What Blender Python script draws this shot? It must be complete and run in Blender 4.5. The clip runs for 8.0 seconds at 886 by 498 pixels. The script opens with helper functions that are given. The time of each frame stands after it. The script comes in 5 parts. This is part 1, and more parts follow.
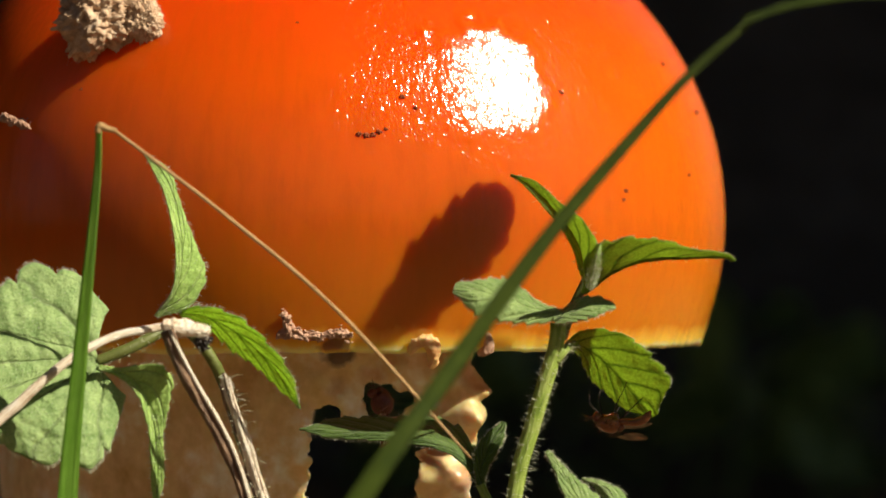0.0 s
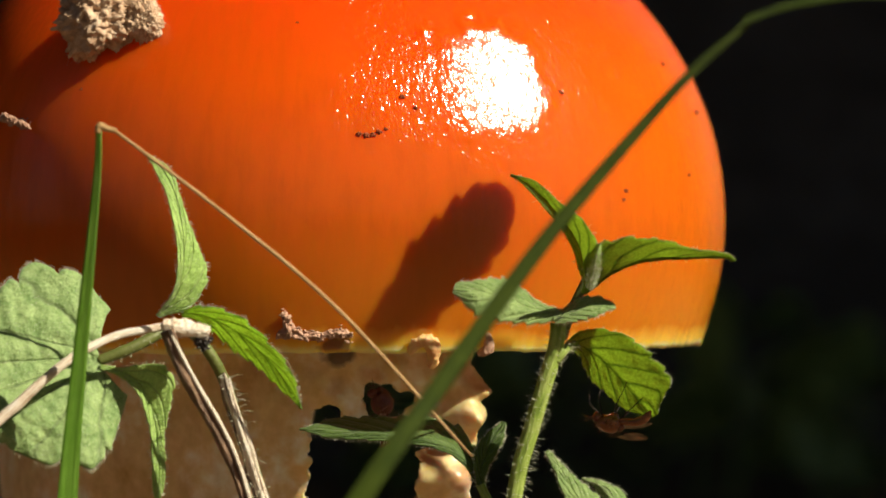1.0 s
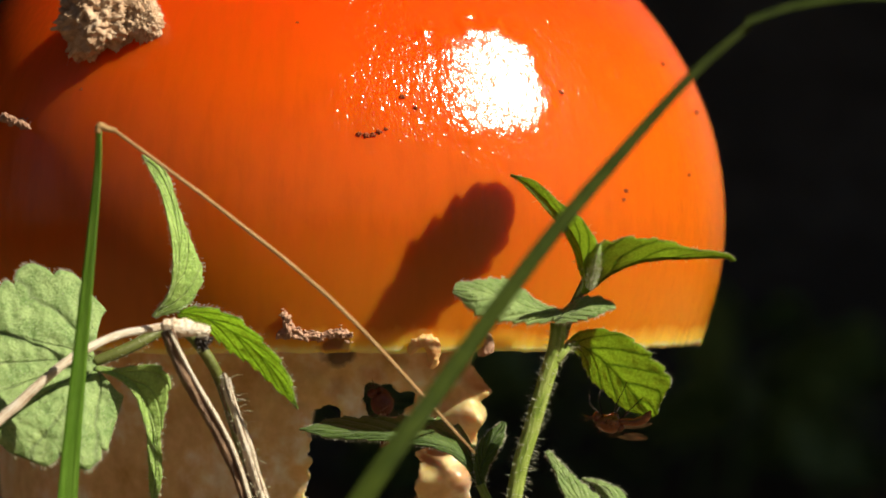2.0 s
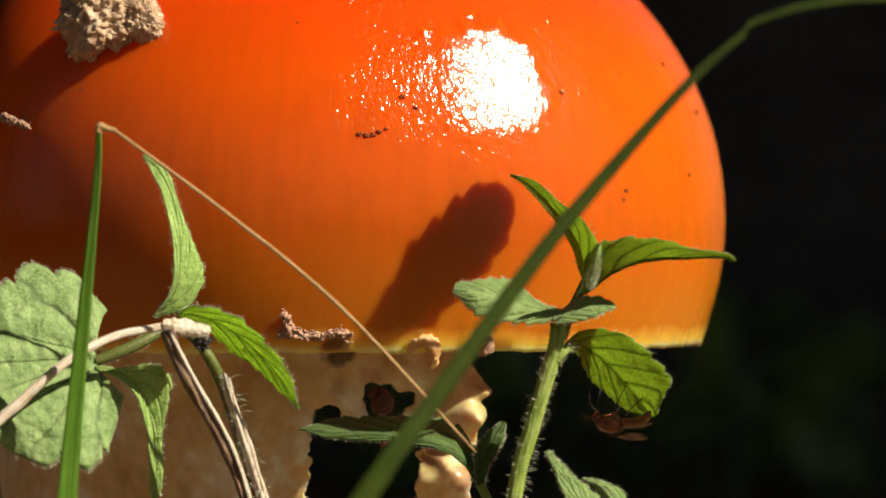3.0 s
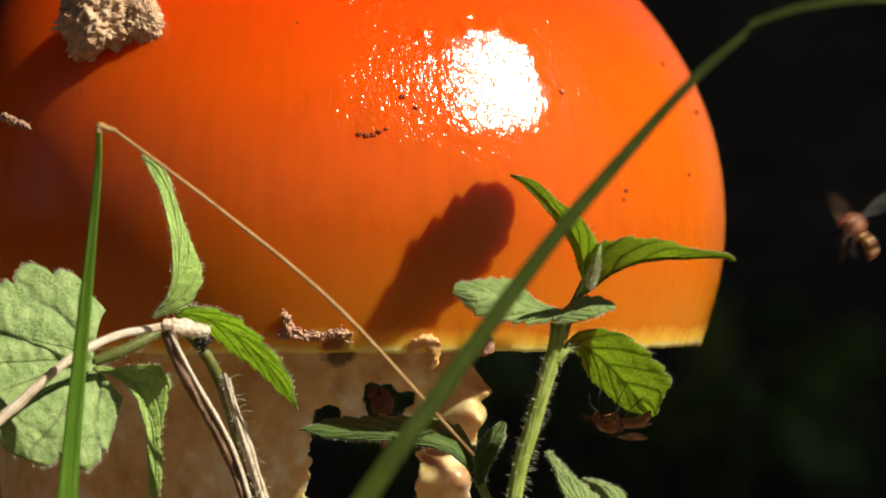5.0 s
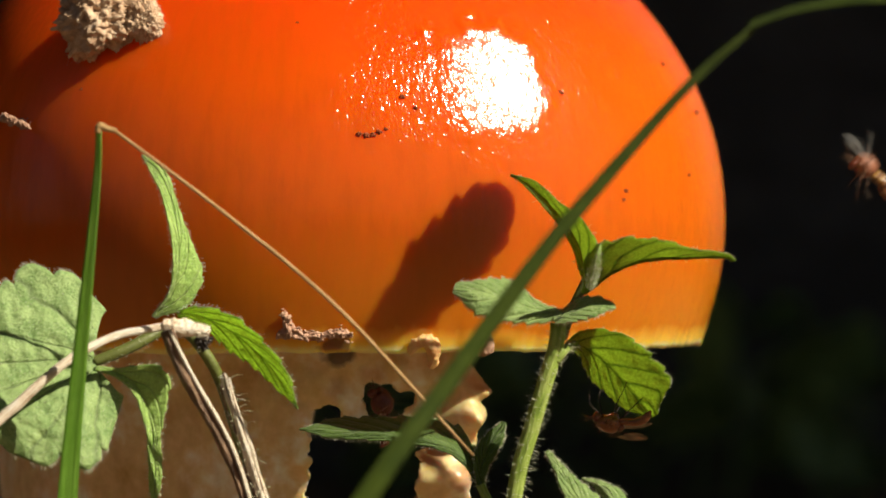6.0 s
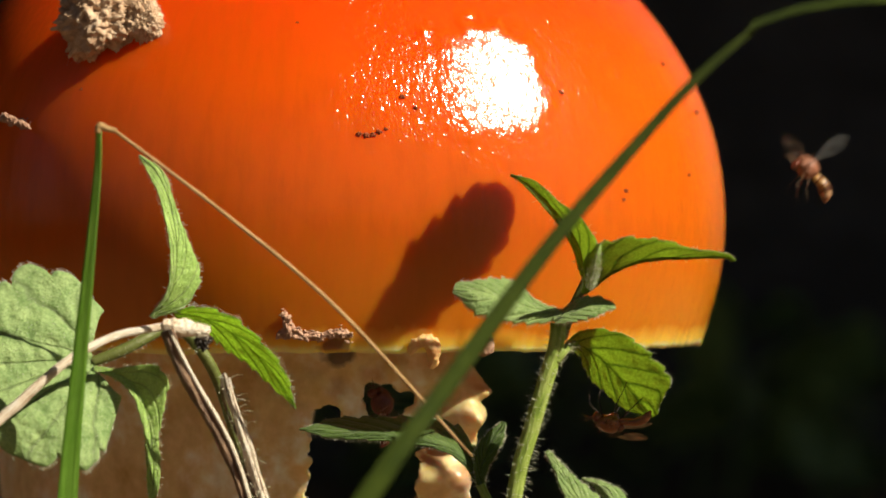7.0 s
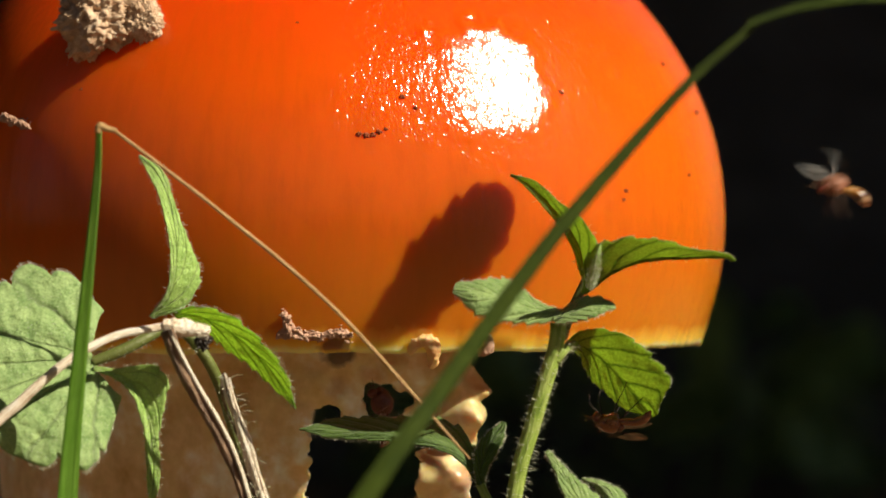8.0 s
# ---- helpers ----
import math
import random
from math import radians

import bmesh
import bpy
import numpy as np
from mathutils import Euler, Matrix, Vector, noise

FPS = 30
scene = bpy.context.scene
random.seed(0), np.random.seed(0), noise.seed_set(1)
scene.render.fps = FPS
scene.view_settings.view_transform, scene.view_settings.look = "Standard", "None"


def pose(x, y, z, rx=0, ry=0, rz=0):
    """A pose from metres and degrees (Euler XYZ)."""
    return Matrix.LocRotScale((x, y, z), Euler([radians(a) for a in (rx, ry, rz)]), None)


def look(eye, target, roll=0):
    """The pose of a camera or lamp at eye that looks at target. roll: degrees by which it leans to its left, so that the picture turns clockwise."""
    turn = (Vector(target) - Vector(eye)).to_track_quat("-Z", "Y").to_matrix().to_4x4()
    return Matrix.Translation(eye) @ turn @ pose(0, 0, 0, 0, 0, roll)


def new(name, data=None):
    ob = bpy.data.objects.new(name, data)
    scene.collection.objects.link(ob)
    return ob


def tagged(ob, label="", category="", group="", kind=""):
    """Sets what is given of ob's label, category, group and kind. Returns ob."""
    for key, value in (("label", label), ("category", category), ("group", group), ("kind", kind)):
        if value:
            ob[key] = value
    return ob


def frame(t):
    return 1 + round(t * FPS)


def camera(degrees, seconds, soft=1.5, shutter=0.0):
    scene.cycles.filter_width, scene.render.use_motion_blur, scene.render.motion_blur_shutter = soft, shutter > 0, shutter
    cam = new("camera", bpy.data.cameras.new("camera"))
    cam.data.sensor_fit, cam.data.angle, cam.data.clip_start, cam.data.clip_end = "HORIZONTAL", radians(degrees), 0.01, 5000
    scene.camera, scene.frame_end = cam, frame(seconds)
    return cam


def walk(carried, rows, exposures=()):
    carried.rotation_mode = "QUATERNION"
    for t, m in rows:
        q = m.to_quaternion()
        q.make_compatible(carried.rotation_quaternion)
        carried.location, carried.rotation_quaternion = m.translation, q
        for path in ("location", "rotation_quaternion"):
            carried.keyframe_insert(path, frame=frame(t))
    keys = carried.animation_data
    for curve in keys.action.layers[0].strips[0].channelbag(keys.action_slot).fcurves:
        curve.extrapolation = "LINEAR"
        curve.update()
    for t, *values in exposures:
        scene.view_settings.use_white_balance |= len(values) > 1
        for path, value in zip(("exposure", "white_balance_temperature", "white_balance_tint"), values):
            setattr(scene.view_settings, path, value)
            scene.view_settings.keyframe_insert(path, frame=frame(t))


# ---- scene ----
cam = camera(12.78, 8.0, soft=1.5, shutter=0.9)
cam.data.dof.use_dof = True
cam.data.dof.focus_distance = 0.348
cam.data.dof.aperture_fstop = 38.0
EYE = (0.0, -0.350, 0.075)
AIM = (0.0, 0.0, 0.075)
walk(cam, [(0.0, look(EYE, AIM)), (8.0, look(EYE, AIM))])

# ---- light ----
SUN = Vector((0.675, -0.37, 0.64)).normalized()
world = bpy.data.worlds.new("world")
scene.world = world
world.use_nodes = True
wn = world.node_tree.nodes
sky = wn.new("ShaderNodeTexSky")
sky.sky_type = 'NISHITA'
sky.sun_disc = False
sky.sun_elevation = math.asin(SUN.z)
sky.sun_rotation = math.atan2(SUN.x, SUN.y)
wn["Background"].inputs["Strength"].default_value = 0.0225
world.node_tree.links.new(sky.outputs["Color"], wn["Background"].inputs["Color"])
sun_data = bpy.data.lights.new("sun", "SUN")
sun_data.energy = 5.0
sun_data.angle = radians(0.53)
sun_data.color = (1.0, 0.89, 0.68)
sun = new("sun", sun_data)
sun.matrix_world = look(SUN * 3.0, (0, 0, 0))
scene.view_settings.exposure = 0.39


# ---- material helpers ----
def nodes_of(name):
    m = bpy.data.materials.new(name)
    m.use_nodes = True
    return m, m.node_tree.nodes, m.node_tree.links, m.node_tree.nodes["Principled BSDF"]


def texcoord(n, l, scale, kind="Object"):
    tc = n.new("ShaderNodeTexCoord")
    mp = n.new("ShaderNodeMapping")
    mp.inputs["Scale"].default_value = scale
    l.new(tc.outputs[kind], mp.inputs["Vector"])
    return mp.outputs["Vector"]


def noise_tex(n, l, vec, scale, detail=4.0, rough=0.55):
    t = n.new("ShaderNodeTexNoise")
    t.inputs["Scale"].default_value = scale
    t.inputs["Detail"].default_value = detail
    t.inputs["Roughness"].default_value = rough
    l.new(vec, t.inputs["Vector"])
    return t.outputs["Fac"]


def ramp(n, l, fac, stops):
    r = n.new("ShaderNodeValToRGB")
    e = r.color_ramp.elements
    while len(e) < len(stops):
        e.new(0.5)
    for el, (p, c) in zip(e, stops):
        el.position = p
        el.color = (c[0], c[1], c[2], 1.0)
    l.new(fac, r.inputs["Fac"])
    return r.outputs["Color"]


def mixc(n, l, mode, fac, a, b):
    m = n.new("ShaderNodeMix")
    m.data_type, m.blend_type = 'RGBA', mode
    for sock, v in ((m.inputs[0], fac), (m.inputs[6], a), (m.inputs[7], b)):
        if isinstance(v, (int, float)):
            sock.default_value = v
        elif isinstance(v, tuple):
            sock.default_value = (v[0], v[1], v[2], 1.0)
        else:
            l.new(v, sock)
    return m.outputs[2]


def math_node(n, l, op, a, b=0.0, c=0.0):
    m = n.new("ShaderNodeMath")
    m.operation = op
    for sock, v in zip(m.inputs, (a, b, c)):
        if isinstance(v, (int, float)):
            sock.default_value = v
        else:
            l.new(v, sock)
    return m.outputs[0]


def bump(n, l, height, dist, strength=1.0, normal=None):
    b = n.new("ShaderNodeBump")
    b.inputs["Distance"].default_value = dist
    b.inputs["Strength"].default_value = strength
    l.new(height, b.inputs["Height"])
    if normal is not None:
        l.new(normal, b.inputs["Normal"])
    return b.outputs["Normal"]


def simple(name, stops, scale, rough=0.7, bump_mm=0.05, stretch=(1, 1, 1), sss=0.0, sss_mm=(1, 0.6, 0.3), bump_scale=None):
    m, n, l, p = nodes_of(name)
    v = texcoord(n, l, stretch)
    a = noise_tex(n, l, v, scale, 6.0)
    b = noise_tex(n, l, v, scale * 6.0, 4.0)
    f = math_node(n, l, 'MULTIPLY_ADD', b, 0.35, math_node(n, l, 'MULTIPLY', a, 0.65))
    l.new(ramp(n, l, f, stops), p.inputs["Base Color"])
    p.inputs["Roughness"].default_value = rough
    if bump_mm:
        l.new(bump(n, l, noise_tex(n, l, v, bump_scale or scale * 5.0, 5.0), bump_mm * 0.001), p.inputs["Normal"])
    if sss:
        p.inputs["Subsurface Weight"].default_value = sss
        p.inputs["Subsurface Scale"].default_value = 0.001
        p.inputs["Subsurface Radius"].default_value = sss_mm
    return m


def blotch_fac(n, l, x, z, r):
    """A blotch with an uneven edge, for rot stains and painted-in shade, round the place x, z (mm, object space): 1 at
    its heart, 0 outside.
    """
    tc = n.new("ShaderNodeTexCoord")
    sep = n.new("ShaderNodeSeparateXYZ")
    l.new(tc.outputs["Object"], sep.inputs[0])
    dx = math_node(n, l, 'MULTIPLY', math_node(n, l, 'SUBTRACT', sep.outputs[0], x * 0.001), 1000.0 / r)
    dz = math_node(n, l, 'MULTIPLY', math_node(n, l, 'SUBTRACT', sep.outputs[2], z * 0.001), 1000.0 / r)
    q = math_node(n, l, 'SQRT', math_node(n, l, 'ADD', math_node(n, l, 'MULTIPLY', dx, dx), math_node(n, l, 'MULTIPLY', dz, dz)))
    q = math_node(n, l, 'ADD', q, math_node(n, l, 'MULTIPLY_ADD', noise_tex(n, l, tc.outputs["Object"], 700.0, 4.0), 1.1, -0.55))
    near = n.new("ShaderNodeMapRange")
    near.inputs["From Min"].default_value, near.inputs["From Max"].default_value = 1.0, 0.62
    l.new(q, near.inputs["Value"])
    front = math_node(n, l, 'LESS_THAN', sep.outputs[1], 0.0)
    return math_node(n, l, 'MULTIPLY', near.outputs[0], front)


# ---- materials ----
def cap_material():
    m, n, l, p = nodes_of("cap_skin")
    tc = n.new("ShaderNodeTexCoord")
    sep = n.new("ShaderNodeSeparateXYZ")
    l.new(tc.outputs["Object"], sep.inputs[0])
    # height over the margin, broken up by streaks that run down the skin
    ang = math_node(n, l, 'ARCTAN2', sep.outputs[1], sep.outputs[0])
    comb = n.new("ShaderNodeCombineXYZ")
    l.new(math_node(n, l, 'MULTIPLY', ang, 15.0), comb.inputs[0])
    l.new(math_node(n, l, 'MULTIPLY', sep.outputs[2], 90.0), comb.inputs[1])
    streak = noise_tex(n, l, comb.outputs[0], 1.6, 5.0, 0.6)
    patch = noise_tex(n, l, tc.outputs["Object"], 60.0, 3.0)
    h = n.new("ShaderNodeMapRange")
    h.inputs["From Min"].default_value = -0.0125
    h.inputs["From Max"].default_value = 0.036
    l.new(sep.outputs[2], h.inputs["Value"])
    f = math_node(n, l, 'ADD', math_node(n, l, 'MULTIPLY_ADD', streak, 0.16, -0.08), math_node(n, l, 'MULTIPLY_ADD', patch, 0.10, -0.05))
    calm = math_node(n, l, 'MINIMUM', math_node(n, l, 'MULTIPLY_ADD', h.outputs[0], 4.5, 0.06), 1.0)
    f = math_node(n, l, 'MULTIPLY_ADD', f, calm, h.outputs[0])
    # stops above the margin are darkened: shade under the bulge put into the colour
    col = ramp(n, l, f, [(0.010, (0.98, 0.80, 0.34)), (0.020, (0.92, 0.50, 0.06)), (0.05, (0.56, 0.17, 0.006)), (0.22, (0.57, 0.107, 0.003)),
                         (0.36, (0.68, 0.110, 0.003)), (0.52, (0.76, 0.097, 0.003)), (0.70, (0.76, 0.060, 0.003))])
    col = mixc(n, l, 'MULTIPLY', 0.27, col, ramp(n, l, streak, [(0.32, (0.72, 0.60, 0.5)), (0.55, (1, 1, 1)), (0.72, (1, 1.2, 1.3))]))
    l.new(mixc(n, l, 'MIX', math_node(n, l, 'MULTIPLY', blotch_fac(n, l, 2.4, -11.6, 1.7), 0.85), col, (0.06, 0.03, 0.012)), p.inputs["Base Color"])
    p.inputs["Roughness"].default_value = 0.45
    p.inputs["Subsurface Weight"].default_value = 0.8
    p.inputs["Subsurface Scale"].default_value = 0.001
    p.inputs["Subsurface Radius"].default_value = (5.0, 2.6, 0.35)
    # sticky skin: a clear coat with fine wrinkles
    v = n.new("ShaderNodeMapping")
    l.new(tc.outputs["Object"], v.inputs["Vector"])
    v.inputs["Scale"].default_value = (1.0, 1.0, 0.5)
    g1 = noise_tex(n, l, v.outputs[0], 1650.0, 2.0)
    g2 = noise_tex(n, l, v.outputs[0], 260.0, 3.0)
    sticky = n.new("ShaderNodeMapRange")
    sticky.inputs["From Min"].default_value, sticky.inputs["From Max"].default_value = 0.35, 0.65
    sticky.inputs["To Min"].default_value, sticky.inputs["To Max"].default_value = 0.4, 1.25
    l.new(noise_tex(n, l, tc.outputs["Object"], 75.0, 2.0), sticky.inputs["Value"])
    nb = bump(n, l, g1, 0.00014)
    # smooth in one place to hold the highlight's core, more wrinkled away from it, most on the inner flank
    wob = noise_tex(n, l, tc.outputs["Object"], 420.0, 2.0)
    dx = math_node(n, l, 'SUBTRACT', sep.outputs[0], 0.0187)
    dx = math_node(n, l, 'MAXIMUM', math_node(n, l, 'MULTIPLY', dx, 0.55), math_node(n, l, 'MULTIPLY', dx, -0.8))
    dz = math_node(n, l, 'SUBTRACT', sep.outputs[2], 0.0112)
    dz = math_node(n, l, 'MAXIMUM', math_node(n, l, 'MULTIPLY', dz, 0.75), math_node(n, l, 'MULTIPLY', dz, -0.95))
    away = math_node(n, l, 'SQRT', math_node(n, l, 'ADD', math_node(n, l, 'MULTIPLY', dx, dx), math_node(n, l, 'MULTIPLY', dz, dz)))
    taut = n.new("ShaderNodeMapRange")
    taut.inputs["From Min"].default_value, taut.inputs["From Max"].default_value = 0.0008, 0.0050
    taut.inputs["To Min"].default_value, taut.inputs["To Max"].default_value = 0.42, 1.2
    l.new(math_node(n, l, 'ADD', away, math_node(n, l, 'MULTIPLY_ADD', wob, 0.005, -0.0025)), taut.inputs["Value"])
    l.new(math_node(n, l, 'MULTIPLY', sticky.outputs[0], taut.outputs[0]), nb.node.inputs["Strength"])
    nb2 = bump(n, l, g2, 0.00013, 1.0, nb)
    l.new(nb2, p.inputs["Coat Normal"])
    l.new(bump(n, l, g2, 0.00003), p.inputs["Normal"])
    p.inputs["Coat Weight"].default_value = 1.0
    p.inputs["Coat Roughness"].default_value = 0.155
    p.inputs["Specular IOR Level"].default_value = 0.0
    p.inputs["Coat IOR"].default_value = 1.48
    return m


def leaf_material(name, dark, light, translucent, trans_col, gloss=0.35, veins=8.0, gain=1.2, crisp=5.0):
    m, n, l, p = nodes_of(name)
    tc = n.new("ShaderNodeTexCoord")
    sep = n.new("ShaderNodeSeparateXYZ")
    l.new(tc.outputs["UV"], sep.inputs[0])
    u, vv = sep.outputs[0], sep.outputs[1]
    av = math_node(n, l, 'ABSOLUTE', math_node(n, l, 'SUBTRACT', vv, 0.5))
    slant = math_node(n, l, 'SUBTRACT', math_node(n, l, 'MULTIPLY', u, veins), math_node(n, l, 'MULTIPLY', av, veins * 0.75))
    warp = noise_tex(n, l, tc.outputs["Object"], 420.0, 2.0)
    slant = math_node(n, l, 'ADD', slant, math_node(n, l, 'MULTIPLY_ADD', warp, 0.3, -0.15))
    tri = math_node(n, l, 'PINGPONG', slant, 0.5)
    lat = math_node(n, l, 'SMOOTH_MIN', math_node(n, l, 'MULTIPLY', tri, crisp), 1.0, 0.2)
    mid = math_node(n, l, 'MINIMUM', math_node(n, l, 'MULTIPLY', av, 22.0), 1.0)
    vein = math_node(n, l, 'MULTIPLY', lat, mid)
    fine = noise_tex(n, l, tc.outputs["Object"], 4200.0, 4.0, 0.75)
    broad = noise_tex(n, l, tc.outputs["Object"], 700.0, 5.0)
    base = ramp(n, l, math_node(n, l, 'MULTIPLY_ADD', fine, 0.5, math_node(n, l, 'MULTIPLY', broad, 0.5)), [(0.38, dark), (0.64, light)])
    # gain below 1 darkens the vein lines, painting shade into their creases
    col = mixc(n, l, 'MIX', math_node(n, l, 'MULTIPLY_ADD', vein, 0.6, 0.4), tuple(min(1, c * gain) for c in light), base)
    p.inputs["Roughness"].default_value = gloss
    p.inputs["Sheen Weight"].default_value = 0.15
    l.new(col, p.inputs["Base Color"])
    hgt = math_node(n, l, 'ADD', math_node(n, l, 'MULTIPLY', vein, 0.4), math_node(n, l, 'MULTIPLY', fine, 0.5))
    quilt = noise_tex(n, l, tc.outputs["Object"], 1300.0, 2.0, 0.5)
    hgt = math_node(n, l, 'MULTIPLY_ADD', quilt, 0.9, hgt)
    nb = bump(n, l, hgt, 0.00025)
    l.new(nb, p.inputs["Normal"])
    tr = n.new("ShaderNodeBsdfTranslucent")
    glow = mixc(n, l, 'MULTIPLY', 1.0, trans_col, ramp(n, l, fine, [(0.36, (0.62, 0.66, 0.5)), (0.62, (1.0, 1.0, 1.0))]))
    l.new(mixc(n, l, 'MULTIPLY', 1.0, glow, ramp(n, l, vein, [(0.0, (0.40, 0.46, 0.3)), (0.8, (1, 1, 1))])), tr.inputs["Color"])
    l.new(nb, tr.inputs["Normal"])
    ms = n.new("ShaderNodeMixShader")
    ms.inputs[0].default_value = translucent
    l.new(p.outputs[0], ms.inputs[1])
    l.new(tr.outputs[0], ms.inputs[2])
    l.new(ms.outputs[0], n["Material Output"].inputs["Surface"])
    return m


def grass_material(name, dark, light, trans, gloss=0.3):
    m, n, l, p = nodes_of(name)
    tc = n.new("ShaderNodeTexCoord")
    mp = n.new("ShaderNodeMapping")
    mp.inputs["Scale"].default_value = (0.8, 16.0, 1.0)
    l.new(tc.outputs["UV"], mp.inputs["Vector"])
    lines = noise_tex(n, l, mp.outputs[0], 1.0, 4.0)
    spots = noise_tex(n, l, tc.outputs["Object"], 400.0, 4.0)
    f = math_node(n, l, 'MULTIPLY_ADD', lines, 0.6, math_node(n, l, 'MULTIPLY', spots, 0.4))
    l.new(ramp(n, l, f, [(0.36, dark), (0.62, light)]), p.inputs["Base Color"])
    p.inputs["Roughness"].default_value = gloss
    p.inputs["Specular IOR Level"].default_value = 0.25
    nb = bump(n, l, lines, 0.00025)
    l.new(nb, p.inputs["Normal"])
    tr = n.new("ShaderNodeBsdfTranslucent")
    tr.inputs["Color"].default_value = (light[0] * 1.6, light[1] * 1.5, light[2], 1)
    ms = n.new("ShaderNodeMixShader")
    ms.inputs[0].default_value = trans
    l.new(p.outputs[0], ms.inputs[1])
    l.new(tr.outputs[0], ms.inputs[2])
    l.new(ms.outputs[0], n["Material Output"].inputs["Surface"])
    return m


def fibre_material(name, dark, mid, light):
    m, n, l, p = nodes_of(name)
    tc = n.new("ShaderNodeTexCoord")
    mp = n.new("ShaderNodeMapping")
    mp.inputs["Scale"].default_value = (2.2, 14.0, 1.0)
    l.new(tc.outputs["UV"], mp.inputs["Vector"])
    fib = noise_tex(n, l, mp.outputs[0], 1.0, 5.0, 0.65)
    blotch_fac = noise_tex(n, l, tc.outputs["Object"], 450.0, 4.0)
    f = math_node(n, l, 'MULTIPLY_ADD', fib, 0.6, math_node(n, l, 'MULTIPLY', blotch_fac, 0.4))
    l.new(ramp(n, l, f, [(0.34, dark), (0.46, mid), (0.58, light)]), p.inputs["Base Color"])
    p.inputs["Roughness"].default_value = 0.55
    l.new(bump(n, l, fib, 0.00025), p.inputs["Normal"])
    return m


def wing_material(name, colour):
    m, n, l, p = nodes_of(name)
    p.inputs["Base Color"].default_value = (*colour, 1)
    p.inputs["Roughness"].default_value = 0.25
    tc = n.new("ShaderNodeTexCoord")
    mp = n.new("ShaderNodeMapping")
    mp.inputs["Scale"].default_value = (1.5, 6.0, 1.0)
    l.new(tc.outputs["UV"], mp.inputs["Vector"])
    w = noise_tex(n, l, mp.outputs[0], 2.0, 2.0)
    clear = n.new("ShaderNodeBsdfTransparent")
    ms = n.new("ShaderNodeMixShader")
    l.new(math_node(n, l, 'MULTIPLY_ADD', w, 0.55, -0.16), ms.inputs[0])
    l.new(clear.outputs[0], ms.inputs[1])
    l.new(p.outputs[0], ms.inputs[2])
    l.new(ms.outputs[0], n["Material Output"].inputs["Surface"])
    return m


def abdomen_material():
    m, n, l, p = nodes_of("banded_abdomen")
    tc = n.new("ShaderNodeTexCoord")
    sep = n.new("ShaderNodeSeparateXYZ")
    l.new(tc.outputs["UV"], sep.inputs[0])
    band = math_node(n, l, 'PINGPONG', math_node(n, l, 'MULTIPLY', sep.outputs[0], 0.9), 0.5)
    stripe = ramp(n, l, band, [(0.04, (0.45, 0.30, 0.2)), (0.16, (0.9, 0.85, 0.8)), (0.5, (1, 1, 1))])
    # the pale stop after the dark band paints a glint near the tip
    tone = ramp(n, l, math_node(n, l, 'MULTIPLY', sep.outputs[0], 0.2), [(0.1, (0.42, 0.22, 0.06)), (0.48, (0.34, 0.16, 0.045)), (0.56, (0.09, 0.035, 0.015)), (0.64, (0.12, 0.045, 0.02)), (0.70, (0.46, 0.30, 0.18)), (0.95, (0.34, 0.13, 0.06))])
    l.new(mixc(n, l, 'MULTIPLY', 1.0, tone, stripe), p.inputs["Base Color"])
    p.inputs["Roughness"].default_value = 0.22
    return m


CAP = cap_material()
WART = simple("wart_crust", [(0.3, (0.33, 0.19, 0.11)), (0.5, (0.60, 0.42, 0.28)), (0.7, (0.82, 0.68, 0.54))], 1100.0, 0.9, 0.12)
CRUMB = simple("crumb_crust", [(0.3, (0.34, 0.17, 0.11)), (0.7, (0.66, 0.43, 0.31))], 1600.0, 0.85, 0.06)
VEIL = simple("veil_skin", [(0.3, (0.54, 0.36, 0.10)), (0.5, (0.79, 0.61, 0.30)), (0.62, (0.95, 0.90, 0.78))], 120.0, 0.6, 0.05,
              sss=0.6, sss_mm=(1.6, 0.8, 0.35))
vt = VEIL.node_tree
vp = vt.nodes["Principled BSDF"]
vp.inputs["Coat Weight"].default_value = 0.8
vp.inputs["Coat Roughness"].default_value = 0.3
skin = vp.inputs["Base Color"].links[0].from_socket
old = mixc(vt.nodes, vt.links, 'MIX', math_node(vt.nodes, vt.links, 'MULTIPLY', blotch_fac(vt.nodes, vt.links, 2.4, 65.9, 1.7), 0.85), skin, (0.06, 0.03, 0.012))
fold = noise_tex(vt.nodes, vt.links, texcoord(vt.nodes, vt.links, (1, 1, 0.35)), 420.0, 4.0)
old = mixc(vt.nodes, vt.links, 'MULTIPLY', 0.4, old, ramp(vt.nodes, vt.links, fold, [(0.3, (0.62, 0.48, 0.34)), (0.52, (1, 1, 1))]))
# brown blotches paint the shaded top and glowing edges of the lower piece
for sx, sz, sr in ((13.8, 54.0, 1.5), (11.0, 56.6, 1.7), (9.3, 54.4, 0.9)):
    old = mixc(vt.nodes, vt.links, 'MIX', math_node(vt.nodes, vt.links, 'MULTIPLY', blotch_fac(vt.nodes, vt.links, sx, sz, sr), 0.7), old, (0.42, 0.19, 0.08))
vt.links.new(old, vp.inputs["Base Color"])
SCRAP = simple("veil_scrap", [(0.3, (0.66, 0.36, 0.13)), (0.7, (0.86, 0.58, 0.28))], 500.0, 0.6, 0.08, sss=0.4, sss_mm=(0.8, 0.4, 0.15))
GILL = simple("gill_flesh", [(0.3, (0.55, 0.46, 0.30)), (0.7, (0.75, 0.68, 0.52))], 300.0, 0.8, 0.05)
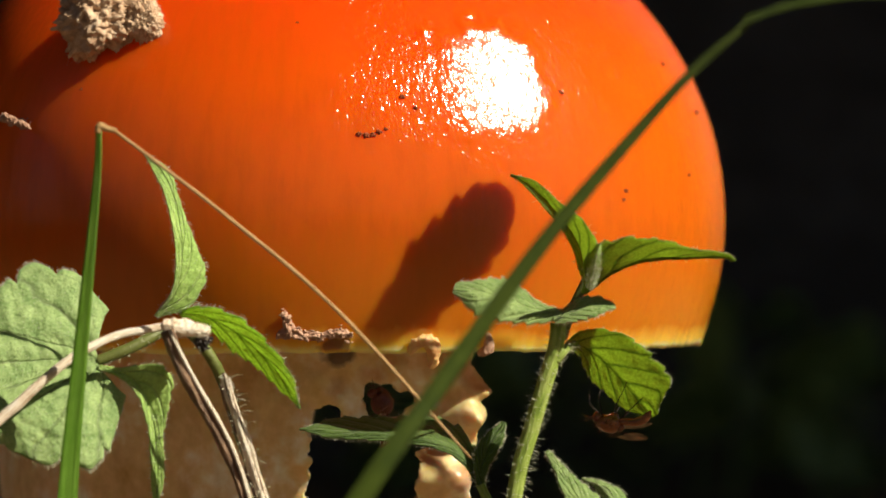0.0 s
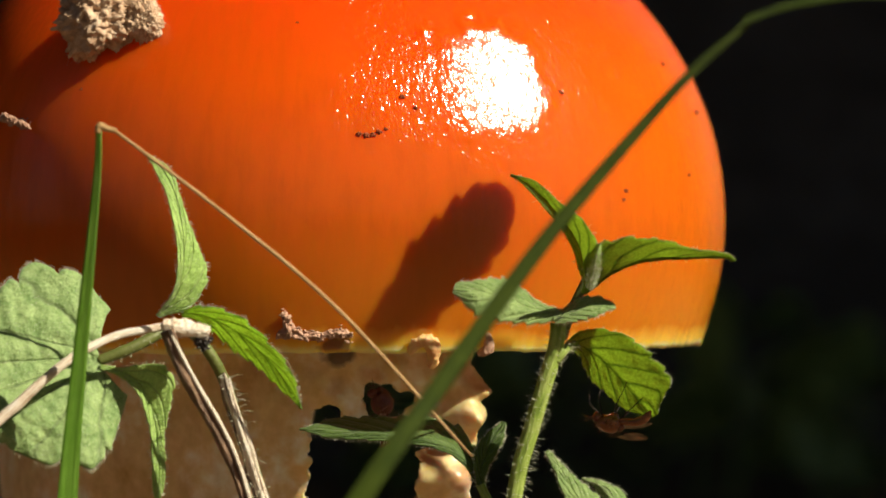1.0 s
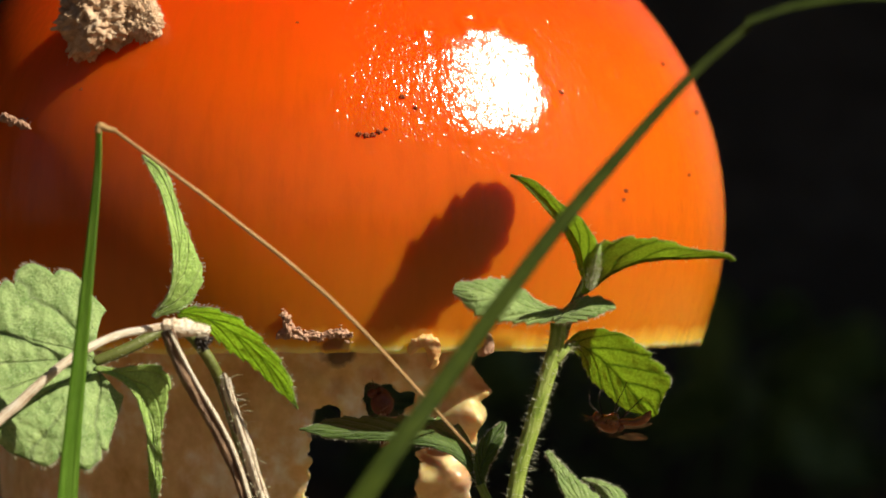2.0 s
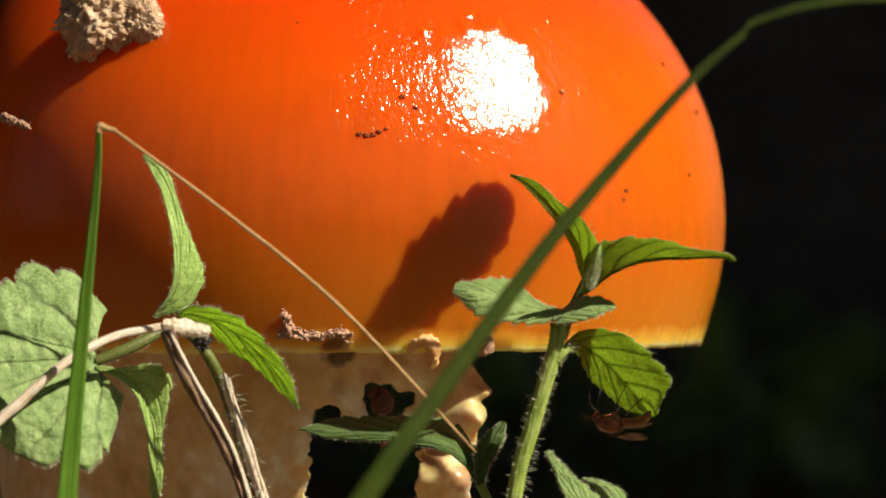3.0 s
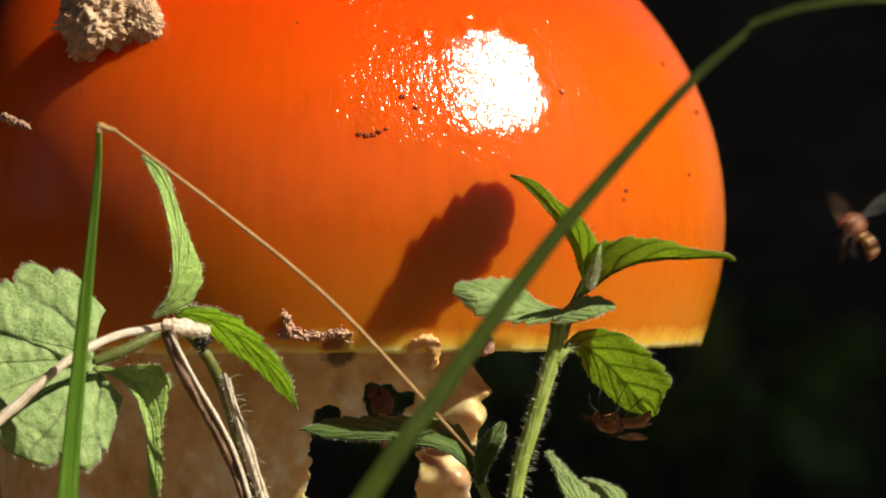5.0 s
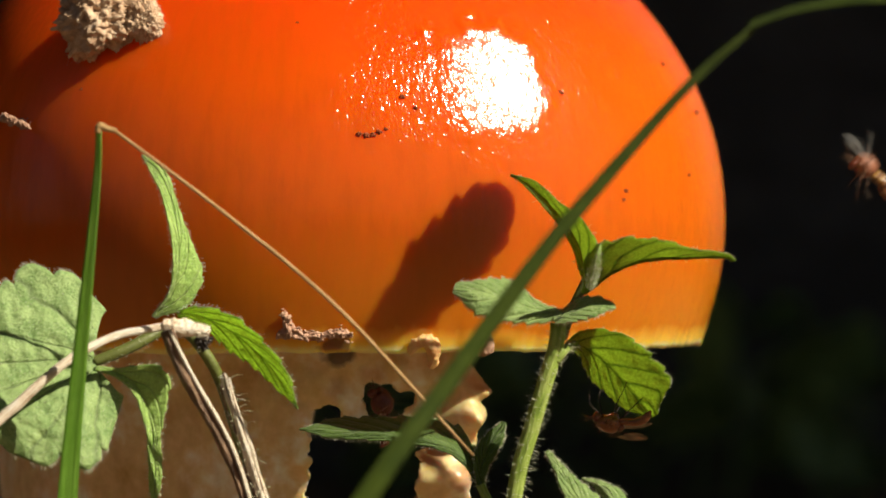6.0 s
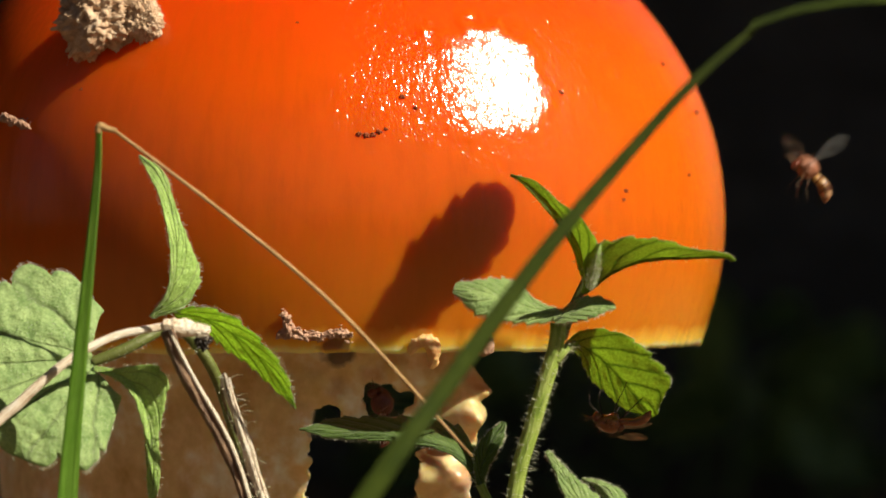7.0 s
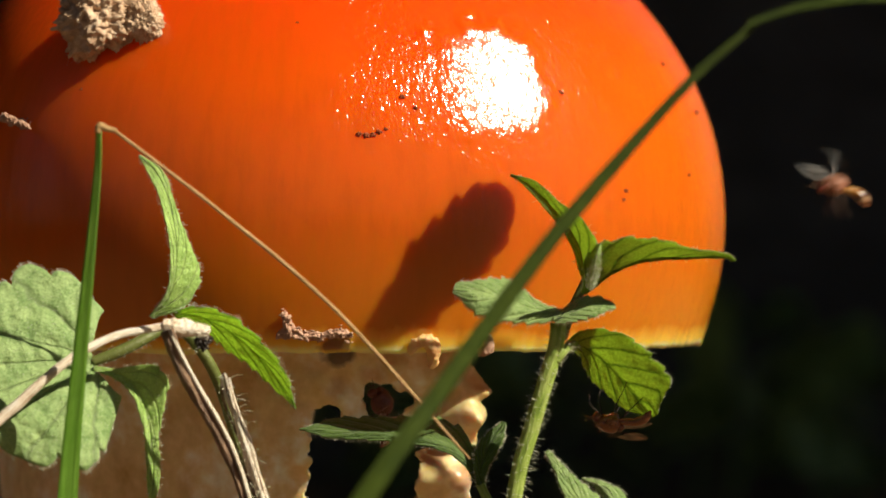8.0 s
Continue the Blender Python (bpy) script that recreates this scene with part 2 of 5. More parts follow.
STEM = simple("stem_flesh", [(0.3, (0.60, 0.50, 0.34)), (0.7, (0.80, 0.72, 0.56))], 250.0, 0.75, 0.15, stretch=(1, 1, 0.25))
DIRT = simple("dirt_speck", [(0.35, (0.16, 0.03, 0.012)), (0.6, (0.36, 0.10, 0.045))], 3200.0, 0.85, 0.0)
DIRT.node_tree.nodes["Principled BSDF"].inputs["Specular IOR Level"].default_value = 0.05
ROT_AND_LEGS = simple("black_rot_and_legs", [(0.3, (0.006, 0.004, 0.003)), (0.7, (0.03, 0.02, 0.014))], 2500.0, 0.5, 0.0)
LEAF_PALE = leaf_material("leaf_soft_green", (0.27, 0.48, 0.09), (0.57, 0.82, 0.23), 0.2, (0.62, 0.90, 0.12), 0.38, 5.0, 0.7, 9.0)
LEAF_ROUND = leaf_material("leaf_round_soft_green", (0.16, 0.29, 0.075), (0.42, 0.58, 0.225), 0.12, (0.50, 0.75, 0.08), 0.42, 7.0, 0.3, 13.0)
LEAF_GREY = leaf_material("leaf_downy_grey_green", (0.14, 0.26, 0.06), (0.34, 0.48, 0.16), 0.2, (0.5, 0.68, 0.10), 0.45, 5.0)
# darkened copy of the leaf green: shade on the low leaves is in the colour
LEAF_SHADED = leaf_material("leaf_shaded_green", (0.045, 0.10, 0.016), (0.14, 0.24, 0.05), 0.3, (0.40, 0.60, 0.05), 0.4, 6.0)
LEAF_FRESH = leaf_material("leaf_fresh_green", (0.16, 0.30, 0.04), (0.30, 0.46, 0.11), 0.88, (0.74, 1.0, 0.24), 0.42, 5.0)
LEAF_NETTLE = leaf_material("leaf_grey_green", (0.17, 0.28, 0.05), (0.33, 0.44, 0.14), 0.82, (0.64, 0.82, 0.19), 0.45, 5.0, 0.9, 6.0)
STALK_GREEN = fibre_material("green_stalk", (0.15, 0.25, 0.03), (0.27, 0.39, 0.06), (0.42, 0.53, 0.14))
# deeper than green_stalk: the unlit side of the left herb's stalks is painted in
STALK_DEEP_SHADED = simple("deep_green_shaded_stalk", [(0.3, (0.08, 0.10, 0.02)), (0.7, (0.18, 0.21, 0.055))], 600.0, 0.5, 0.06)
HAIR = simple("plant_hair", [(0.3, (0.55, 0.58, 0.42)), (0.7, (0.75, 0.76, 0.62))], 800.0, 0.4, 0.0)
GRASS = grass_material("grass_green", (0.11, 0.26, 0.025), (0.25, 0.45, 0.07), 0.4)
GRASS_DARK = grass_material("grass_deep_green", (0.028, 0.054, 0.005), (0.076, 0.116, 0.012), 0.22, 0.6)
STRAW = grass_material("dry_straw", (0.42, 0.24, 0.09), (0.70, 0.47, 0.23), 0.1, 0.5)
TWIG = fibre_material("pale_twig", (0.55, 0.37, 0.23), (0.90, 0.77, 0.60), (0.96, 0.90, 0.79))
TWIG_DARK = fibre_material("withered_stalk", (0.06, 0.03, 0.018), (0.18, 0.10, 0.058), (0.40, 0.25, 0.155))
FLY_BODY = simple("fly_body", [(0.3, (0.17, 0.055, 0.028)), (0.7, (0.38, 0.15, 0.08))], 1100.0, 0.55, 0.06, bump_scale=1900.0)
FLY_DARK = simple("dark_fly_body", [(0.3, (0.07, 0.012, 0.006)), (0.7, (0.14, 0.03, 0.015))], 1500.0, 0.4, 0.01)
FLY_EYE = simple("fly_eye", [(0.3, (0.16, 0.03, 0.02)), (0.7, (0.26, 0.06, 0.03))], 3000.0, 0.3, 0.0)
FLY_LEG = simple("fly_leg", [(0.3, (0.14, 0.07, 0.04)), (0.7, (0.25, 0.15, 0.085))], 2000.0, 0.4, 0.0)
ABDOMEN = abdomen_material()
WING = wing_material("wing_membrane", (0.68, 0.68, 0.68))
# the hanging fly's wing and body: darker copies with the leaf's shade in their colour
WING_SHADED = wing_material("shaded_wing_membrane", (0.30, 0.15, 0.07))
FLY_SHADED = simple("shaded_fly_body", [(0.3, (0.10, 0.026, 0.012)), (0.7, (0.30, 0.115, 0.05))], 1100.0, 0.14, 0.05, bump_scale=1700.0)
SOIL = simple("forest_soil", [(0.3, (0.05, 0.03, 0.014)), (0.5, (0.16, 0.09, 0.04)), (0.7, (0.24, 0.15, 0.07))], 30.0, 0.95, 3.0)
BARK = simple("tree_bark", [(0.3, (0.04, 0.032, 0.027)), (0.5, (0.085, 0.073, 0.063)), (0.7, (0.165, 0.147, 0.132))], 18.0, 0.95, 8.0, stretch=(1, 1, 0.22))
HERB = simple("undergrowth_green", [(0.3, (0.15, 0.23, 0.065)), (0.7, (0.32, 0.45, 0.14))], 60.0, 0.6, 0.3)


# ---- shape helpers ----
def mm(x, y, z):
    return Vector((x, y, z)) * 0.001


def part(name, bm, material, parent=None, label="", smooth=True):
    me = bpy.data.meshes.new(name)
    bm.normal_update()
    for f in bm.faces:
        f.smooth = smooth
    bm.to_mesh(me)
    bm.free()
    me.materials.append(material)
    ob = new(name, me)
    if parent is not None:
        ob.parent = parent
    if label:
        ob["label"] = label
    return ob


def thing(name, at, label, category, group=""):
    ob = new(name)
    ob.empty_display_size = 0.01
    ob.location = at
    return tagged(ob, label, category, group)


def spline(pts, count):
    """Points evenly set along a smooth curve through pts."""
    pts = [Vector(p) for p in pts]
    if len(pts) == 2:
        return [pts[0].lerp(pts[1], i / (count - 1)) for i in range(count)]
    ext = [pts[0] * 2 - pts[1]] + pts + [pts[-1] * 2 - pts[-2]]
    fine = []
    for k in range(len(pts) - 1):
        a, b, c, d = ext[k:k + 4]
        for i in range(24):
            t = i / 24
            fine.append(0.5 * ((2 * b) + (c - a) * t + (2 * a - 5 * b + 4 * c - d) * t * t + (3 * b - a - 3 * c + d) * t ** 3))
    fine.append(pts[-1])
    run = [0.0]
    for a, b in zip(fine, fine[1:]):
        run.append(run[-1] + (b - a).length)
    out, j = [], 0
    for i in range(count):
        s = run[-1] * i / (count - 1)
        while j < len(run) - 2 and run[j + 1] < s:
            j += 1
        out.append(fine[j].lerp(fine[j + 1], (s - run[j]) / max(run[j + 1] - run[j], 1e-12)))
    return out


def tube(bm, pts, radii, segs=8, count=None, rough=0.0, seed=0.0):
    """A round stalk along pts; radii in mm from first to last."""
    count = count or max(8, 10 * (len(pts) - 1))
    path = spline(pts, count)
    rings, side, coords = [], None, {}
    uv = bm.loops.layers.uv.verify()
    for i, p in enumerate(path):
        tan = (path[min(i + 1, count - 1)] - path[max(i - 1, 0)]).normalized()
        if side is None:
            side = tan.orthogonal().normalized()
        side = (side - tan * side.dot(tan)).normalized()
        up = tan.cross(side)
        k = i / (count - 1) * (len(radii) - 1)
        a = min(int(k), len(radii) - 2)
        r = (radii[a] + (radii[a + 1] - radii[a]) * (k - a)) * 0.001
        ring = []
        for s in range(segs):
            w = 2 * math.pi * s / segs
            d = side * math.cos(w) + up * math.sin(w)
            q = r * (1 + rough * (noise.noise(p * 900 + d * 1.7 + Vector((seed, 0, 0))) + (0.7 * noise.noise(p * 2600 + d * 3.5 + Vector((0, seed, 0))) if rough > 0.25 else 0.0)))
            vert = bm.verts.new(p + d * q)
            coords[vert] = (i / (count - 1) * len(pts), s / segs)
            ring.append(vert)
        rings.append(ring)
    for a, b in zip(rings, rings[1:]):
        for s in range(segs):
            f = bm.faces.new((a[s], a[(s + 1) % segs], b[(s + 1) % segs], b[s]))
            for lp in f.loops:
                lp[uv].uv = coords[lp.vert]
    bm.faces.new(list(reversed(rings[0])))
    bm.faces.new(rings[-1])
    return bm


def stalk(name, pts, radii, material, parent, label="", segs=10, rough=0.0, seed=0.0, count=None):
    at = parent.location if parent is not None else Vector((0, 0, 0))
    bm = bmesh.new()
    tube(bm, [Vector(p) - at for p in pts], radii, segs, count, rough, seed)
    return part(name, bm, material, parent, label)


def hairs(parent, roots, length, material, rng, name="hairs"):
    """Fine hairs, three-sided, at (place, direction)."""
    bm = bmesh.new()
    at = parent.location if parent.parent is None else parent.parent.location
    for p, d in roots:
        d = (d + Vector((rng.uniform(-1, 1), rng.uniform(-1, 1), rng.uniform(-1, 1))) * 0.35).normalized()
        a = d.orthogonal().normalized() * 0.000022
        b = d.cross(a)
        n = length * 0.001 * rng.uniform(0.35, 1.25)
        sag = Vector((rng.uniform(-1, 1), rng.uniform(-1, 1), rng.uniform(-1.2, 0.4))) * 0.35 * n
        base = [bm.verts.new(p - at + a * math.cos(w) + b * math.sin(w)) for w in (0, 2.1, 4.2)]
        mid = [bm.verts.new(p - at + d * n * 0.55 + (a * math.cos(w) + b * math.sin(w)) * 0.7) for w in (0, 2.1, 4.2)]
        tip = bm.verts.new(p - at + d * n + sag)
        for i in range(3):
            bm.faces.new((base[i], base[(i + 1) % 3], mid[(i + 1) % 3], mid[i]))
            bm.faces.new((mid[i], mid[(i + 1) % 3], tip))
    ob = part(name, bm, material, parent, "short pale hairs")
    ob["kind"] = "stuff"
    return ob


def stalk_hairs(pts, radius, count, rng):
    path = spline(pts, 60)
    out = []
    for _ in range(count):
        i = rng.randrange(1, 59)
        tan = (path[i + 1] - path[i - 1]).normalized()
        w = rng.uniform(0, 2 * math.pi)
        a = tan.orthogonal().normalized()
        d = a * math.cos(w) + tan.cross(a) * math.sin(w)
        out.append((path[i] + d * radius * 0.00085, d))
    return out


def leaf(name, parent, pts, up, width, material, label="", fold=0.0, teeth=8, depth=0.12, thick=0.14, nv=15, nt=65):
    """A blunt toothed leaf blade along its midrib pts: width in mm to one side, fold in degrees."""
    at = parent.location
    path = spline(pts, nt)
    bm = bmesh.new()
    uv = bm.loops.layers.uv.new("UVMap")
    grid, coords = [], {}
    up = Vector(up).normalized()
    for i, p in enumerate(path):
        t = i / (nt - 1)
        tan = (path[min(i + 1, nt - 1)] - path[max(i - 1, 0)]).normalized()
        nrm = (up - tan * up.dot(tan)).normalized()
        side = tan.cross(nrm)
        w = max(min(1.0, (t * 3.2) ** 0.7) * (1 - max(0, (t - 0.45) / 0.55) ** 3) ** 0.6, 0.02)
        tooth = ((t * teeth) % 1.0) ** 0.7 - 0.6
        row = []
        for j in range(nv):
            v = 2 * j / (nv - 1) - 1
            a = abs(v)
            ww = width * w * (1 + depth * tooth * a ** 5)
            h = a * ww * math.sin(radians(fold)) + 0.015 * noise.noise(Vector((t * 9, v * 4, width)))
            vert = bm.verts.new(p + (side * v * ww * math.cos(radians(fold)) + nrm * h) * 0.001 - at)
            coords[vert] = (t, j / (nv - 1))
            row.append(vert)
        grid.append(row)
    for a, b in zip(grid, grid[1:]):
        for j in range(nv - 1):
            f = bm.faces.new((a[j], a[j + 1], b[j + 1], b[j]))
            for lp in f.loops:
                lp[uv].uv = coords[lp.vert]
    ob = part(name, bm, material, parent, label)
    sol = ob.modifiers.new("thickness", 'SOLIDIFY')
    sol.thickness = thick * 0.001
    sol.offset = 0.0
    return ob


def table(values, t):
    """A smooth value at t (0 to 1) from evenly set values."""
    k = min(max(t, 0.0), 1.0) * (len(values) - 1)
    i = min(int(k), len(values) - 2)
    f = k - i
    a, b = values[i], values[i + 1]
    p, q = values[max(i - 1, 0)], values[min(i + 2, len(values) - 1)]
    r = a + 0.5 * f * (b - p + f * (2 * p - 5 * a + 4 * b - q + f * (3 * (a - b) + q - p)))
    return min(max(r, min(a, b)), max(a, b)) if len(values) > 2 else a + (b - a) * f


def halved_leaf(name, parent, mid, left, right, slope_left, slope_right, material, label="", teeth=(8, 8), depth=0.12, curl=(0.0, 0.0),
                facing=(0, -1, 0), lobe=(0.0, 0.0), scallop=False, thick=0.14, hair=60, fuzz=0, hair_len=0.4, pucker=0.06, rng=None, nv=12, nt=97, fuzz_len=0.2):
    """A leaf whose halves differ: widths in mm along the midrib, and how steeply each half rises towards the facing side."""
    at = parent.location
    path = spline(mid, nt)
    face_dir = Vector(facing).normalized()
    bm = bmesh.new()
    uv = bm.loops.layers.uv.new("UVMap")
    grid, coords, edge, face = [], {}, [], []
    for i, p in enumerate(path):
        t = i / (nt - 1)
        tan = (path[min(i + 2, nt - 1)] - path[max(i - 2, 0)]).normalized()
        nrm = (face_dir - tan * face_dir.dot(tan)).normalized()
        side = tan.cross(nrm)
        row = []
        for j in range(-nv, nv + 1):
            v, a, k = j / nv, abs(j) / nv, 0 if j < 0 else 1
            w = max(table((left, right)[k], t), 0.015)
            n = (teeth[0], teeth[1])[k]
            saw = (t * n) % 1.0
            tooth = (abs(math.sin(math.pi * t * n)) ** 0.5 if scallop else saw ** 0.8) - 0.6
            ww = w * (1 + depth * tooth * a ** 6) * (1 + 0.05 * a ** 4 * noise.noise(Vector((t * n * 2.3, v * 2, w))))
            rise = table((slope_left, slope_right)[k], t) * a * ww + curl[k] * ww * a * a
            ph = math.atan2(a * w * 0.14, t + 0.04) * 2.4 if scallop else t * n - a * n * 0.4
            ridge = pucker * min(1.0, w) * ((abs(math.sin(math.pi * ph)) ** 0.6 - 0.6) * min(1, a * 4) * (1 - a ** 4) - 0.6 * math.exp(-(a * 9) ** 2))
            rise += ridge + 0.5 * pucker * noise.noise(Vector((t * 11, v * 5, w)))
            q = p + (side * (v / max(a, 1e-6) * a * ww) + nrm * rise) * 0.001 - tan * (lobe[k] * 0.001 * a ** 1.5 * (1 - t) ** 2.0)
            vert = bm.verts.new(q - at)
            coords[vert] = (t, v * 0.5 + 0.5) if not scallop else (ph / 7.0, 0.3095)
            row.append(vert)
            if 0 < a < 1:
                face.append((q + nrm * thick * 0.0005, nrm.copy()))
            if a == 1 and 0.03 < t < 0.98 and w > 0.1:
                edge.append((q.copy(), (side * v - nrm * 0.2).normalized()))
        grid.append(row)
    for a, b in zip(grid, grid[1:]):
        for j in range(2 * nv):
            f = bm.faces.new((a[j], a[j + 1], b[j + 1], b[j]))
            for lp in f.loops:
                lp[uv].uv = coords[lp.vert]
    ob = part(name, bm, material, parent, label)
    sol = ob.modifiers.new("thickness", 'SOLIDIFY')
    sol.thickness = thick * 0.001
    sol.offset = 0.0
    rng = rng or random.Random(7)
    if fuzz:
        hairs(ob, [face[rng.randrange(len(face))] for _ in range(fuzz)], fuzz_len, HAIR, rng, "fuzz")
    if hair and edge:
        hairs(ob, [edge[rng.randrange(len(edge))] for _ in range(hair)], hair_len, HAIR, rng)
    return ob


def ribbon(name, pts, widths, facing, material, parent, label="", fold=18.0, thick=0.22, count=70, twist=0.0):
    """A blade of grass: a folded strip with thickness; widths are half-widths in mm."""
    at = parent.location
    path = spline(pts, count)
    bm = bmesh.new()
    uv = bm.loops.layers.uv.new("UVMap")
    rows, coords = [], {}
    facing = Vector(facing).normalized()
    prof = (-1.0, -0.5, 0.0, 0.5, 1.0)
    for i, p in enumerate(path):
        t = i / (count - 1)
        tan = (path[min(i + 1, count - 1)] - path[max(i - 1, 0)]).normalized()
        nrm = (facing - tan * facing.dot(tan)).normalized()
        nrm = Matrix.Rotation(radians(twist * t), 3, tan) @ nrm
        side = tan.cross(nrm)
        k = t * (len(widths) - 1)
        a = min(int(k), len(widths) - 2)
        w = (widths[a] + (widths[a + 1] - widths[a]) * (k - a)) * 0.001
        th = thick * 0.0005 * min(1.0, w / 0.0004)
        row = []
        for sgn in (1, -1):
            for c in (prof if sgn > 0 else reversed(prof)):
                q = p + side * c * w * math.cos(radians(fold)) + nrm * (abs(c) * w * math.sin(radians(fold)) + sgn * th * (1.3 - abs(c)))
                vert = bm.verts.new(q - at)
                coords[vert] = (t * 12, c * 0.5 + 0.5)
                row.append(vert)
        rows.append(row)
    m = len(rows[0])
    for a, b in zip(rows, rows[1:]):
        for s in range(m):
            f = bm.faces.new((a[s], a[(s + 1) % m], b[(s + 1) % m], b[s]))
            for lp in f.loops:
                lp[uv].uv = coords[lp.vert]
    bm.faces.new(rows[-1])
    bm.faces.new(list(reversed(rows[0])))
    bmesh.ops.recalc_face_normals(bm, faces=bm.faces)
    return part(name, bm, material, parent, label)


def lump(bm, at, size, seed, rough=0.35, freq=1.6, sub=3, squash=(1, 1, 1)):
    """An uneven crumb of about size mm, centred at a place."""
    made = bmesh.ops.create_icosphere(bm, subdivisions=sub, radius=1.0)
    for v in made["verts"]:
        d = v.co.normalized()
        r = 1 + rough * (noise.noise(d * freq + Vector((seed, 0, 0))) + 0.6 * noise.noise(d * freq * 2.7 + Vector((0, seed, 0)))
                         + 0.4 * noise.noise(d * freq * 6 + Vector((0, 0, seed))) + (0.28 * noise.noise(d * freq * 14 + Vector((seed, 2, 0))) if sub > 4 else 0.0)
                         + (0.2 * noise.noise(d * freq * 30 + Vector((seed, 2, 7))) if sub > 4 else 0.0))
        v.co = at + Vector((d.x * squash[0], d.y * squash[1], d.z * squash[2])) * r * size * 0.001
    return bm


# ---- setting: ground, tree behind, unseen trees that block light, undergrowth ----
def ground():
    bm = bmesh.new()
    radii = [0.0, 0.02, 0.05, 0.09, 0.15, 0.25, 0.4, 0.6, 0.85, 1.2, 1.7, 2.5, 4, 7, 15, 40, 120, 400]
    rows = []
    for r in radii:
        row = []
        for s in range(48):
            w = 2 * math.pi * s / 48
            p = Vector((r * math.cos(w), r * math.sin(w), 0))
            rise = 0.012 * min(1, r / 0.3) * noise.noise(p * 3.0) + 0.004 * noise.noise(p * 22)
            p.z = rise - 0.004 if r < 40 else 0.0
            row.append(bm.verts.new(p))
            if r == 0.0:
                break
        rows.append(row)
    for s in range(48):
        bm.faces.new((rows[0][0], rows[1][s], rows[1][(s + 1) % 48]))
    for a, b in zip(rows[1:], rows[2:]):
        for s in range(48):
            bm.faces.new((a[s], b[s], b[(s + 1) % 48], a[(s + 1) % 48]))
    ob = part("ground", bm, SOIL)
    return tagged(ob, "brown forest soil strewn with dead leaf litter", "ground", kind="structure")


def tree(at, radius, height, seed, label):
    root = thing("tree", Vector(at), label, "tree")
    bm = bmesh.new()
    rings, segs, count = [], 64, 40
    for i in range(count):
        t = i / (count - 1)
        z = -0.05 + (height + 0.05) * t ** 1.8
        ring = []
        for s in range(segs):
            w = 2 * math.pi * s / segs
            flare = 1 + 0.35 * math.exp(-z / 0.25) * (1 + 0.5 * math.sin(5 * w + seed))
            d = Vector((math.cos(w), math.sin(w), 0))
            r = radius * (1 - 0.35 * t) * flare * (1 + 0.035 * noise.noise(d * 9 + Vector((seed, 0, z * 1.3))))
            ring.append(bm.verts.new(d * r + Vector((0, 0, z))))
        rings.append(ring)
    for a, b in zip(rings, rings[1:]):
        for s in range(segs):
            bm.faces.new((a[s], a[(s + 1) % segs], b[(s + 1) % segs], b[s]))
    part("trunk", bm, BARK, root)
    rng = random.Random(seed)
    for k in range(9):
        w = rng.uniform(0, 6.28)
        z = height * rng.uniform(0.72, 0.98)
        d = Vector((math.cos(w), math.sin(w), 0.35))
        p = Vector((0, 0, z))
        bm = bmesh.new()
        tube(bm, [p, p + d * 0.8, p + d * 1.7 + Vector((0, 0, 0.25))], [110, 60, 15], 8)
        part("limb", bm, BARK, root)
    verts, faces = [], []
    for k in range(9500):
        w, q = rng.uniform(0, 6.28), rng.random() ** 0.5
        zz = rng.uniform(-1, 1)
        rr = 2.3 * q * math.sqrt(1 - zz * zz)
        c = Vector((rr * math.cos(w), rr * math.sin(w), height + 0.4 + 1.3 * zz))
        if noise.noise(c * 0.9) < -0.25:
            continue
        a = Vector((rng.uniform(-1, 1), rng.uniform(-1, 1), rng.uniform(-.5, .5))).normalized() * 0.12
        b = a.orthogonal().normalized() * 0.07
        i = len(verts)
        verts += [c - a, c + b, c + a, c - b]
        faces.append((i, i + 1, i + 2, i + 3))
    me = bpy.data.meshes.new("crown")
    me.from_pydata(verts, [], faces)
    me.materials.append(HERB)
    crown = new("crown", me)
    crown.parent = root
    crown["kind"] = "stuff"
    return root


def undergrowth():
    rng = random.Random(5)
    bm = bmesh.new()
    for k in range(230):
        y = rng.uniform(0.80, 1.30)
        x = rng.uniform(-0.30, 0.34)
        if 0.37 * x + 0.93 * y < 0.80:
            continue
        hgt = rng.uniform(0.02, 0.075) * (1.0 if x > 0.02 else 0.9)
        root = Vector((x, y, -0.01))
        top = root + Vector((rng.uniform(-.02, .02), rng.uniform(-.02, .02), hgt))
        tube(bm, [root, root.lerp(top, 0.5) + Vector((0.004, 0, 0)), top], [0.9, 0.7, 0.4], 5, 6)
        for j in range(4):
            w = rng.uniform(0, 6.28)
            d = Vector((math.cos(w), math.sin(w), rng.uniform(-0.1, 0.7))).normalized()
            n = d.orthogonal().normalized()
            s = d.cross(n)
            ln, wd = rng.uniform(0.014, 0.032), rng.uniform(0.005, 0.011)
            base = root.lerp(top, rng.uniform(0.4, 1.0))
            rows = []
            for i in range(6):
                t = i / 5
                ww = wd * math.sin(math.pi * (t * 0.9 + 0.05))
                c = base + d * ln * t + Vector((0, 0, -0.012 * t * t))
                rows.append([bm.verts.new(c - s * ww + n * ww * 0.3), bm.verts.new(c), bm.verts.new(c + s * ww + n * ww * 0.3)])
            for a, b in zip(rows, rows[1:]):
                for i in range(2):
                    bm.faces.new((a[i], a[i + 1], b[i + 1], b[i]))
    ob = part("undergrowth", bm, HERB)
    return tagged(ob, "dim green woodland herbs growing in deep shade", "undergrowth", kind="stuff")


